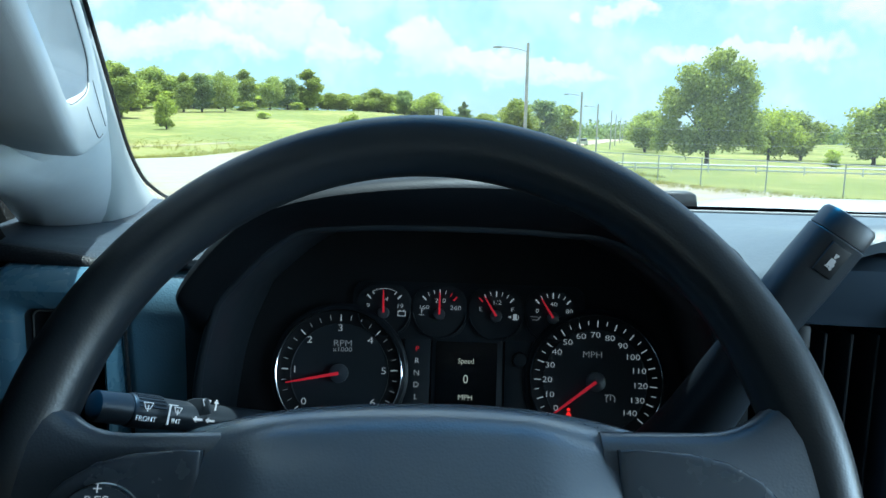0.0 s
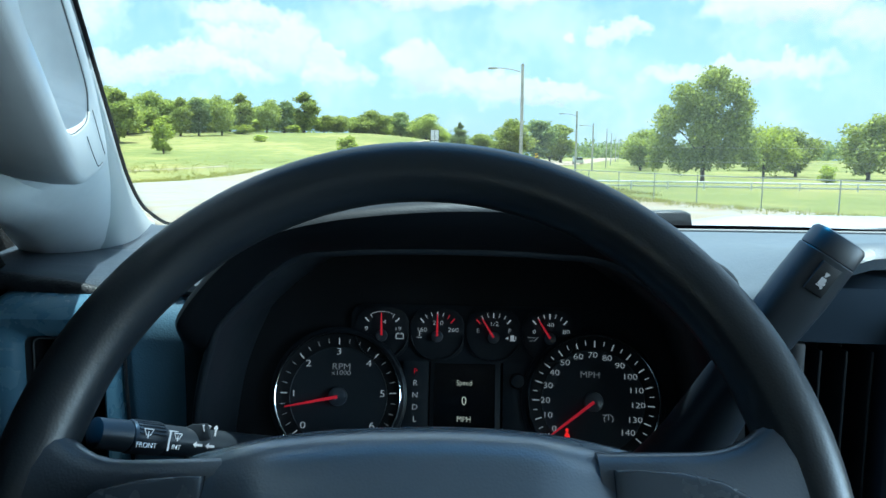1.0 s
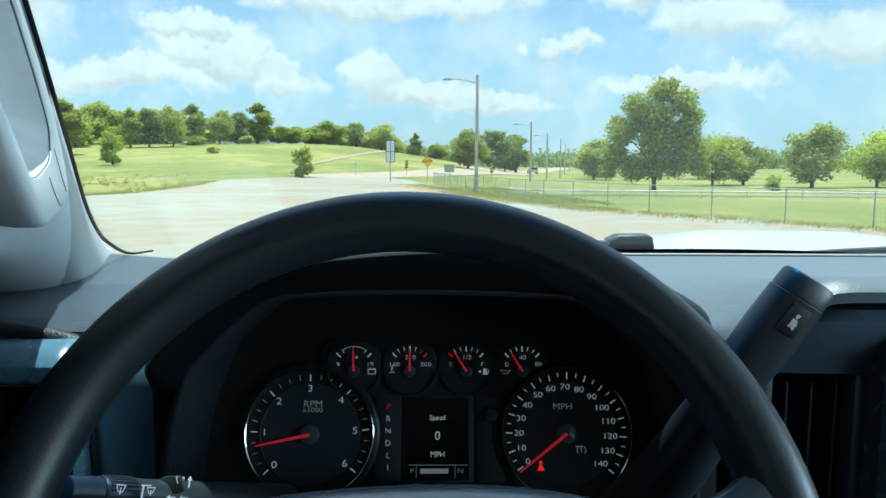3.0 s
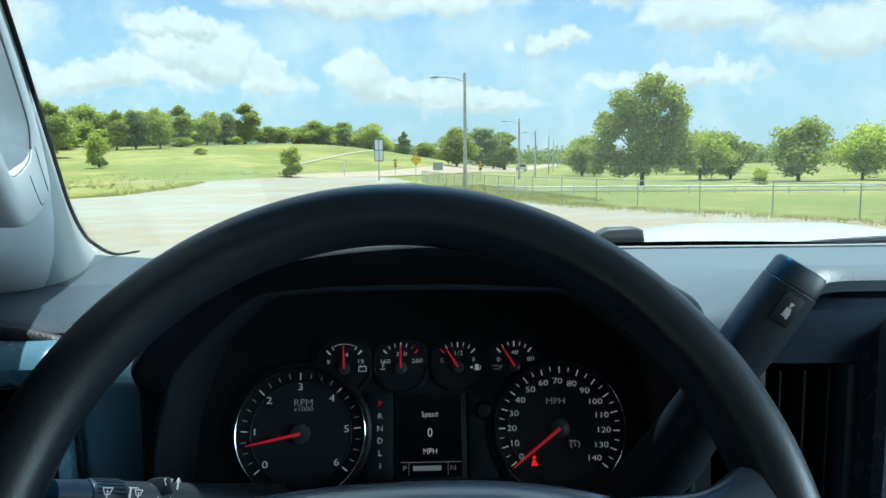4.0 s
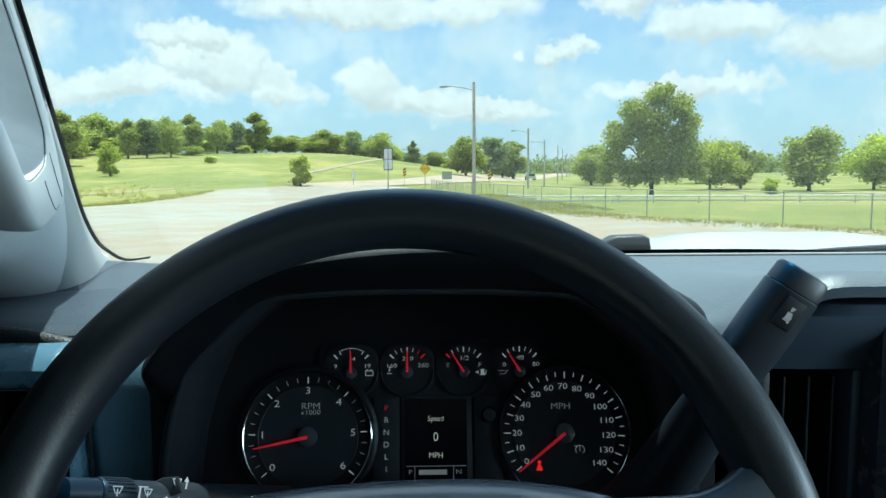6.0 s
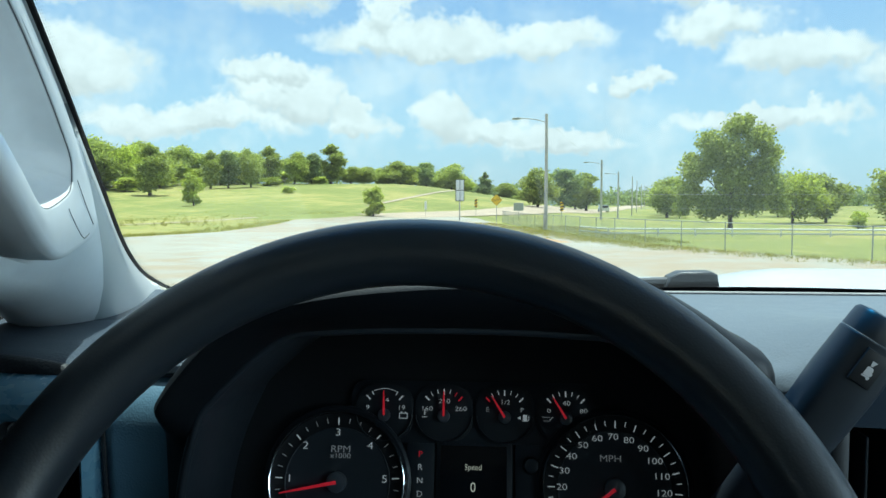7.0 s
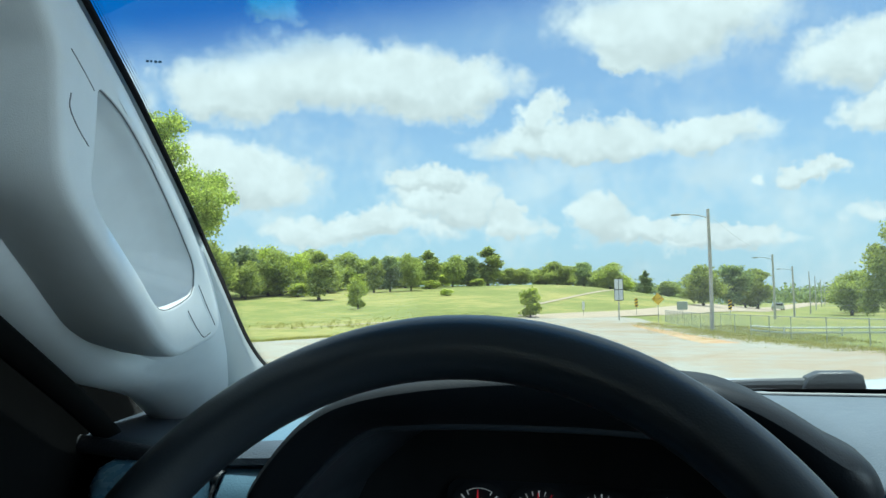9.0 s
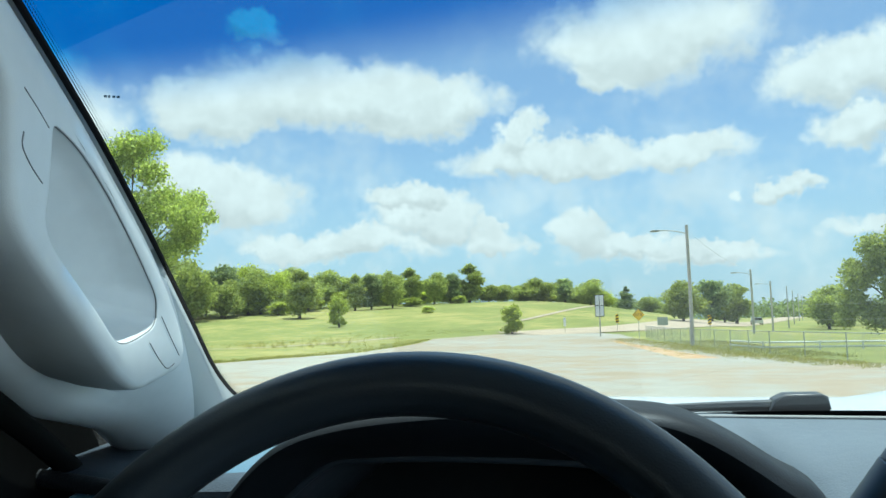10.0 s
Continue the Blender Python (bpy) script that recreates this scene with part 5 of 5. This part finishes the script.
OAK = [(0.4, 9.9, 1.5), (2.2, 8.8, 1.6), (-1.7, 8.5, 1.6), (3.1, 7.4, 1.2), (0.0, 7.4, 2.0), (-2.9, 5.9, 1.8), (0.2, 5.0, 2.2), (3.1, 4.1, 1.9), (1.7, 2.7, 1.6), (-3.5, 3.6, 1.6), (-1.8, 2.3, 1.7), (3.9, 2.3, 1.1), (-4.1, 2.0, 1.0), (-0.2, 2.4, 1.5), (-3.4, 7.0, 0.8), (1.2, 10.6, 0.8), (2.5, 6.0, 1.7), (-1.4, 6.8, 1.3)]
PROTO = {
    "round_a": tree("leafy roadside tree in full summer green", 10, 7.5, 0.07, M_LEAF_A, 7600, 0.25, 11, "round"),
    "round_b": tree("leafy field tree in full summer green", 10, 7.0, 0.06, M_LEAF_A, 7600, 0.25, 12, "round"),
    "light_a": tree("bright green spreading field tree", 8, 8.0, 0.09, M_LEAF_B, 7600, 0.23, 13, "round"),
    "tall_a": tree("tall narrow dark green tree", 11, 5.5, 0.06, M_LEAF_C, 7000, 0.26, 14, "tall"),
    "tall_b": tree("tall narrow field tree in dark leaf", 11, 5.0, 0.05, M_LEAF_A, 7000, 0.26, 15, "tall"),
    "pine": tree("dark pine tree at the wood's edge", 11, 5.0, 0.12, M_LEAF_C, 5600, 0.26, 16, "pine"),
    "bush": tree("dense shrub standing alone in the meadow", 4.4, 3.0, 0.0, M_LEAF_B, 2600, 0.17, 17, "bush", category="shrub"),
    "oak": tree("large broad oak with a lobed bright green crown", 11.4, 10.0, 0.03, M_LEAF_A, 30000, 0.155, 18, "oak", 0.018, masses=[(x, y, z, r) for x, z, r in [(1.10 * u, k, 0.86 * q) for u, k, q in OAK] for y in (-0.55 * r, 0.6 * r)]),
}
TREES = [
    # prototype, x, y, height, width
    ("round_a", -72, 110, 9.5, 9.0), ("round_b", -79, 118, 11.0, 9.0), ("tall_a", -73, 122, 9.8, 8.0), ("round_b", -68.5, 128, 8.8, 8.5), ("light_a", -66, 131, 8.2, 8.0), ("round_a", -62, 135, 7.5, 7.0), ("tall_b", -54.4, 115, 8.2, 6.0),
    ("round_a", -61, 165, 7.5, 12.0), ("round_b", -54, 168, 7.2, 10.0), ("tall_b", -52.3, 135, 7.0, 4.2), ("tall_a", -49.7, 137, 7.2, 4.2), ("round_a", -46.4, 140, 7.6, 5.6), ("tall_b", -46, 150, 8.0, 5.4), ("round_b", -42.8, 158, 7.2, 5.6), ("tall_a", -40, 162, 7.0, 5.4), ("tall_b", -36.5, 165, 8.8, 6.6),
    ("round_a", -33.5, 190, 4.8, 9.0), ("round_b", -24, 190, 6.4, 8.5), ("tall_a", -17.8, 195, 6.8, 6.0), ("round_a", -11, 190, 6.8, 9.4), ("pine", -2.7, 200, 6.0, 6.0), ("round_b", 3.0, 210, 4.6, 8.0), ("round_a", -20, 205, 5.5, 9.0), ("round_b", -30, 200, 5.0, 8.0),
    ("round_b", 6.8, 120, 6.4, 6.4), ("tall_a", 13.6, 150, 8.2, 6.4), ("tall_b", 19.0, 158, 8.0, 6.6), ("round_a", 16.5, 156, 7.4, 7.0),
    ("round_b", 31.5, 140, 7.8, 8.0), ("round_a", 35.5, 158, 7.4, 8.0), ("round_a", 40, 165, 6.8, 9.0),
    ("light_a", 40.5, 105, 7.2, 9.0), ("round_b", 47, 110, 7.2, 7.0), ("round_a", 49.5, 95, 8.3, 8.6), ("light_a", 61, 100, 7.8, 9.2), ("round_b", 72, 104, 7.6, 9.0), ("round_a", 84, 100, 8.0, 10.0), ("light_a", 55, 150, 6.8, 9.0), ("round_a", 66, 160, 7.0, 10.0),
    ("bush", -39.1, 95, 4.4, 3.1), ("bush", -12.7, 78, 3.2, 2.9), ("bush", 36.5, 78, 1.9, 2.4), ("bush", -34, 122, 1.2, 2.6),
    ("round_a", -90, 112, 12, 10), ("round_b", -98, 100, 12, 11), ("light_a", -86, 104, 10, 9),
    ("oak", 23.0, 75, 11.4, 10.2),
    ("round_b", -76, 140, 8.0, 11), ("round_a", -66, 150, 7.5, 10), ("light_a", -58, 156, 6.6, 9), ("round_b", -56, 150, 6.0, 7), ("round_a", -50, 172, 5.6, 9), ("round_b", -44, 176, 5.4, 9), ("light_a", -40, 182, 4.6, 8), ("round_a", -36, 186, 4.6, 8), ("round_b", -28, 196, 4.4, 9), ("round_a", -15, 204, 4.6, 9), ("light_a", -8, 206, 4.2, 7), ("round_b", 9, 215, 4.0, 8), ("tall_b", -86, 124, 11.5, 8), ("light_a", -80, 128, 8.5, 9), ("round_a", -70, 118, 7.0, 7), ("bush", -63, 124, 2.6, 6), ("bush", -57, 140, 2.0, 6), ("bush", -45, 148, 1.8, 6), ("bush", -38, 160, 1.8, 5), ("bush", -70, 126, 4.0, 9), ("bush", -77, 116, 4.5, 9), ("bush", -65, 140, 3.6, 9), ("bush", -59, 148, 3.4, 9), ("bush", -53, 156, 3.0, 9), ("bush", -48, 164, 3.0, 9), ("bush", -42, 172, 2.8, 9), ("bush", -24, 200, 2.6, 9), ("bush", -12, 200, 2.6, 9), ("light_a", -74, 134, 9.6, 10), ("round_a", -69, 140, 9.0, 10), ("round_b", -63, 150, 8.4, 9),
]
for i, (k, x, y, h, w) in enumerate(TREES):
    src = PROTO[k]
    h0 = {"light_a": 8.0, "bush": 4.4, "oak": 11.4, "round_a": 10, "round_b": 10}.get(k, 11)
    w0 = {"round_a": 7.5, "round_b": 7.0, "light_a": 8.0, "tall_a": 5.5, "tall_b": 5.0, "pine": 5.0, "bush": 3.0, "oak": 10.0}[k]
    m = Matrix.Translation((x, y, ground_z(x, y))) @ Matrix.Rotation(-0.3 if k == "oak" else i * 2.1, 4, "Z") @ Matrix.Diagonal((w / w0, w / w0, h / h0, 1))
    t = copy_thing(src, m)
    t["group"] = "shrubs in the meadow" if k == "bush" else "trees round the meadow"
for src in PROTO.values():
    for o in (*src.children_recursive, src):
        bpy.data.objects.remove(o)

MASSES = [(0.5, 5.6, 1.4), (1.7, 5.6, 1.0), (-0.6, 5.4, 1.4), (0.0, 11.9, 1.5), (0.7, 12.9, 1.0), (-0.9, 12.6, 1.3), (1.2, 11.0, 1.2), (1.9, 9.6, 1.4), (2.9, 8.4, 1.5), (3.7, 7.6, 1.2), (3.6, 9.6, 1.0), (2.4, 7.0, 1.3), (0.4, 8.6, 1.9), (-2.0, 10.2, 1.9), (-2.8, 8.2, 2.0), (-0.8, 6.8, 1.7), (1.2, 6.4, 1.4), (4.3, 8.4, 0.7), (-1.6, 12.0, 1.3)]
near = tree("tall sunlit tree with light green leaves beside the lot", 13.9, 8.0, 0.3, M_LEAF_N, 30000, 0.105, 31, "tall", 0.010, masses=[(0.82 * u + 0.5 * math.sin(3.1 * z), 0.57 * u - 0.7 * math.cos(2.3 * z), z, 0.80 * r) for u, z, r in MASSES])
near.matrix_basis = Matrix.Translation((-28.6, 37.9, ground_z(-28.6, 37.9)))


def far_woods():
    rng = np.random.default_rng(5)
    lobes = []
    for _ in range(420):
        a = radians(rng.uniform(-80, 80))
        d = rng.uniform(330, 470)
        x, y = d * math.sin(a), d * math.cos(a)
        if y < 60:
            continue
        h = rng.uniform(6, 10)
        lobes.append((x, y, ground_z(x, y) + h * 0.45, rng.uniform(4, 8), rng.uniform(4, 8), h * 0.55))
    me = leaf_mesh("far_woods", lobes, 60000, 0.9, M_LEAF_C, 9)
    tagged(part("far_woods", me, None, None), "distant dark green woods along the horizon", "woods", kind="stuff")


far_woods()


def grass_tufts():
    """Taller grass along the lot's edges and the fence."""
    rng = np.random.default_rng(3)
    v, f = [], []

    def tuft(x, y, h, n):
        for _ in range(n):
            px, py = x + rng.normal() * 0.12, y + rng.normal() * 0.12
            z = ground_z(px, py)
            a = rng.uniform(0, math.pi)
            w = 0.012
            dx, dy = rng.normal(size=2) * h * 0.35
            k = len(v)
            v.extend([(px - w * math.cos(a), py - w * math.sin(a), z), (px + w * math.cos(a), py + w * math.sin(a), z), (px + dx, py + dy, z + h * rng.uniform(0.6, 1.1))])
            f.append((k, k + 1, k + 2))
    for (x0, y0), (x1, y1), n, wid in (((-36, 24), (-19.6, 32.5), 260, 1.2), ((-19.6, 32.5), (-16.6, 44), 240, 1.2), ((-16.6, 44), (-19, 70), 220, 1.5), ((0.0, 66.0), (3.4, 47), 420, 1.2), ((3.4, 47), (5.3, 36.5), 420, 1.2), ((5.3, 36.5), (8.0, 28.2), 420, 1.0), ((8, 28.2), (14, 19), 300, 1.0), ((-40, 58), (-16, 84), 200, 6), ((6, 60), (9, 34), 500, 2.5)):
        for _ in range(2 * n):
            g = rng.uniform()
            off = abs(rng.normal()) * wid + 0.15
            side = 1 if x0 < -10 else -1
            nx, ny = -(y1 - y0), x1 - x0
            ln = math.hypot(nx, ny)
            tuft(x0 + (x1 - x0) * g + side * nx / ln * off, y0 + (y1 - y0) * g + side * ny / ln * off, rng.uniform(0.05, 0.20), 9)
    for _ in range(40):
        tuft(rng.uniform(-34, -20), rng.uniform(56, 64), rng.uniform(0.5, 0.9), 14)
    me = bpy.data.meshes.new("grass_tufts")
    me.from_pydata(v, [], f)
    me.materials.append(M_BLADE)
    tagged(part("grass_tufts", me, None, None), "taller grass tufts along the lot and fence", "grass", kind="stuff")


grass_tufts()


# ---- poles, fence, rails, signs ----
def utility_pole(x, y, h, lamp, r=0.13):
    z = ground_z(x, y)
    top = thing("street_lamp" if lamp else "utility_pole", (x, y, z), "weathered wooden pole with a lamp on a long arm" if lamp else "weathered wooden utility pole", "street lamp" if lamp else "pole", "poles along the road")
    part("pole", tube([(0, 0, -0.3), (0.02, 0, h * 0.5), (0.0, 0, h)], [r, r * 0.86, r * 0.7], 12), M_WOOD, top)
    if lamp:
        k = h / 8
        part("arm", tube(spline([(-0.05, 0, h - 0.55), (-0.7 * k, -0.1, h - 0.38), (-1.5 * k, -0.2, h - 0.30), (-1.75 * k, -0.25, h - 0.32)], 9), 0.03, 8), M_STEEL, top, "grey steel arm")
        bm = prism([(-0.42, -0.02), (-0.36, 0.06), (0.0, 0.09), (0.22, 0.06), (0.26, 0.0), (0.0, -0.06), (-0.36, -0.05)], -0.11, 0.11, 0.03, 2)
        bm.transform(Matrix.Translation((-1.95 * k, -0.28, h - 0.34)))
        part("lamp_head", bm, M_STEEL, top, "flat grey lamp head")
    return top


utility_pole(3.40, 50.5, 7.75, True)
utility_pole(12.3, 88, 7.0, True, 0.14)
utility_pole(18.1, 112, 6.9, True, 0.14)
for x, y in ((26.6, 148), (34.2, 184), (43.0, 224), (50.5, 258), (59, 296), (68, 338)):
    utility_pole(x, y, 7.6, False, 0.12)


def wire(a, b, sag):
    pts = [Vector(a).lerp(Vector(b), i / 12) - Vector((0, 0, sag * 4 * (i / 12) * (1 - i / 12))) for i in range(13)]
    solo("overhead_wire", tube(pts, 0.006, 4), M_WOOD, "thin grey wire drawn between two points", "wire", "overhead wires")


wire((3.25, 50.5, 7.6), (12.3, 88, 6.9), 0.5)
wire((12.3, 88, 6.9), (17.6, 112, 6.6), 0.3)
# two thin lines low over the field, with no pole at their ends
wire((11, 60, 1.45), (66, 52, 1.75), 0.1)
wire((11, 60, 2.55), (66, 52, 2.85), 0.1)


def fence():
    corners = [(0.75, 69.5), (3.75, 48.5), (5.9, 37.3), (8.6, 28.6), (14.8, 19.5), (32, 12)]
    top = thing("chain_link_fence", (0, 0, 0), "grey chain-link fence with steel posts and top rail", "fence")
    pts = []
    for (x0, y0), (x1, y1) in zip(corners[:-1], corners[1:]):
        n = max(1, round(math.hypot(x1 - x0, y1 - y0) / 3.0))
        pts += [(x0 + (x1 - x0) * i / n, y0 + (y1 - y0) * i / n) for i in range(n)]
    pts.append(corners[-1])
    post = finish(tube([(0, 0, -0.1), (0, 0, 1.08)], 0.024, 8), M_STEEL, True, "post")
    H = 1.05
    for x, y in pts:
        part("post", post, None, top, place=Matrix.Translation((x, y, ground_z(x, y))))
    rail = [Vector((x, y, ground_z(x, y) + H)) for x, y in pts]
    part("top_rail", tube(rail, 0.017, 8), M_STEEL, top)
    v, f = [], []
    w = 0.0022

    def strand(p, q):
        d = (q - p).normalized()
        s = d.cross(Vector((0.3, 0.9, 0.1))).normalized() * w
        t = d.cross(s).normalized() * w
        k = len(v)
        v.extend([tuple(p + s), tuple(p - s * 0.5 + t), tuple(p - s * 0.5 - t), tuple(q + s), tuple(q - s * 0.5 + t), tuple(q - s * 0.5 - t)])
        f.extend([(k, k + 1, k + 4, k + 3), (k + 1, k + 2, k + 5, k + 4), (k + 2, k, k + 3, k + 5)])
    for a, b in zip(rail[:-1], rail[1:]):
        n = int((b - a).length / 0.085)
        run = (b - a) / n
        k = int(H / run.length)
        for i in range(n):
            for sgn in (1, -1):
                p = a + run * i - Vector((0, 0, H))
                e = min(max(i + sgn * k, 0), n)
                q = a + run * e
                frac = abs(e - i) / k
                strand(p, p.lerp(Vector((q.x, q.y, p.z + H * frac)), 1.0))
    me = bpy.data.meshes.new("wire_mesh")
    me.from_pydata(v, [], f)
    me.materials.append(M_STEEL)
    tagged(part("wire_mesh", me, None, top), kind="stuff")


fence()


def pipe_rail():
    top = thing("pipe_guardrail", (6.2, 42, 0), "low white painted pipe guardrail on short posts", "guardrail")
    line = [(5.2, 46.5), (5.7, 44), (6.3, 42), (9, 42), (13, 42), (18, 41.5), (24, 41), (31, 40.5)]
    for z in (0.16, 0.40):
        part("rail", tube([(x - 6.2, y - 42, z + ground_z(x, y)) for x, y in line], 0.05, 10), M_PIPE, top)
    post = finish(tube([(0, 0, -0.1), (0, 0, 0.46)], 0.05, 8), M_PIPE, True, "post")
    for x, y in line[2:] + [(11, 42), (15.5, 41.75), (21, 41.25), (27.5, 40.75)]:
        part("post", post, None, top, place=Matrix.Translation((x - 6.2, y - 42, ground_z(x, y))))


pipe_rail()


def sign_post(x, y, label, category, group=""):
    return thing(category.replace(" ", "_"), (x, y, ground_z(x, y)), label, category, group)


def bump_sign():
    t = sign_post(0.15, 68, "yellow diamond warning sign on a steel post", "road sign", "road signs")
    part("post", tube([(0, 0.03, -0.1), (0, 0.03, 2.3)], 0.03, 8), M_WOOD, t)
    s = 0.53
    plate = part("plate", prism([(0, -s), (s, 0), (0, s), (-s, 0)], -0.006, 0.006, 0.002, 1, Matrix.Translation((0, 0, 2.05))), M_YELLOW, t, "yellow diamond plate")
    part("lettering", words("BUMP", 0.30, M_SIGNBLACK, depth=0.002, width=0.95), None, plate, place=flat(0, 2.05, -0.010))
    part("border", join(*[prism([(0, -0.49), (0.49, 0), (0.465, 0), (0, -0.465)], -0.009, -0.006, 0, 2, Matrix.Translation((0, 0, 2.05)) @ Matrix.Rotation(k * math.pi / 2, 4, "Y")) for k in range(4)]), M_SIGNBLACK, plate, smooth=False)


def info_sign():
    t = sign_post(-3.35, 72, "tall white panel sign in two halves on posts", "road sign", "road signs")
    for x in (-0.02,):
        part("post", tube([(x, 0.05, -0.1), (x, 0.05, 3.95)], 0.06, 8), M_WOOD, t)
    for z in (2.0, 3.02):
        for x in (-0.2, 0.2):
            p = part("panel", prism([(-0.185, -0.48), (0.185, -0.48), (0.185, 0.48), (-0.185, 0.48)], -0.012, 0.012, 0.01, 2, Matrix.Translation((x, 0, z + 0.4))), M_SIGNWHITE, t, "blank pale panel")
    part("frame", join(*[box(x - 0.025, x + 0.025, -0.02, 0.03, 1.90, 3.92) for x in (-0.40, 0.0, 0.40)], *[box(-0.40, 0.40, -0.022, 0.028, z - 0.03, z + 0.03) for z in (1.90, 2.91, 3.92)]), M_FRAME, t, "dark frame round four panels")


def marker(x, y, w, h, z):
    t = sign_post(x, y, "narrow black and yellow striped marker on a post", "road marker", "road markers")
    part("post", tube([(0, 0.03, -0.1), (0, 0.03, z + h)], 0.03, 8), M_WOOD, t)
    p = part("plate", box(-w / 2, w / 2, -0.006, 0.006, z, z + h), M_YELLOW, t, smooth=False)
    for k in range(3):
        part("stripe", prism([(-w / 2, z + h * (k / 3)), (w / 2, z + h * (k / 3 + 0.16)), (w / 2, z + h * (k / 3 + 0.32)), (-w / 2, z + h * (k / 3 + 0.16))], -0.009, -0.006), M_SIGNBLACK, p, smooth=False)


def small_sign(x, y, w, h, z, mat, lab):
    t = sign_post(x, y, lab, "road sign", "road signs")
    part("post", tube([(0, 0.03, -0.1), (0, 0.03, z + h)], 0.03, 8), M_WOOD, t)
    part("plate", prism([(-w / 2, z), (w / 2, z), (w / 2, z + h), (-w / 2, z + h)], -0.006, 0.006, 0.002, 1), mat, t)


bump_sign()
info_sign()
marker(-2.1, 84, 0.32, 0.95, 0.9)
marker(6.9, 78, 0.34, 0.95, 0.9)
small_sign(-7.4, 80, 0.24, 0.85, 0.75, M_SIGNWHITE, "small white marker plate on a thin post")
small_sign(2.4, 76, 1.0, 0.8, 0.9, M_STEEL, "grey back of a road sign on a post")


def far_car():
    x, y = 22.6, 158
    t = thing("car", (x, y, ground_z(x, y) + 0.12), "small white car far off on the road", "car")
    body = prism([(-0.9, 0.3), (0.9, 0.3), (0.9, 0.75), (0.82, 0.9), (0.62, 1.42), (-0.62, 1.42), (-0.82, 0.9), (-0.9, 0.75)], -2.1, 2.1, 0.06, 2)
    part("body", body, M_PAINT, t)
    part("windshield", box(-0.64, 0.64, -2.13, -2.1, 0.92, 1.34), M_SCREEN, t)
    for wx in (-0.82, 0.82):
        for wy in (-1.3, 1.3):
            bm = disc(0, 0.33, 0.33, -0.1, 0.1, 20)
            part("wheel", bm, M_SIGNBLACK, t, place=Matrix.Translation((wx, wy, 0)) @ Matrix.Rotation(radians(90), 4, "Z"))


far_car()
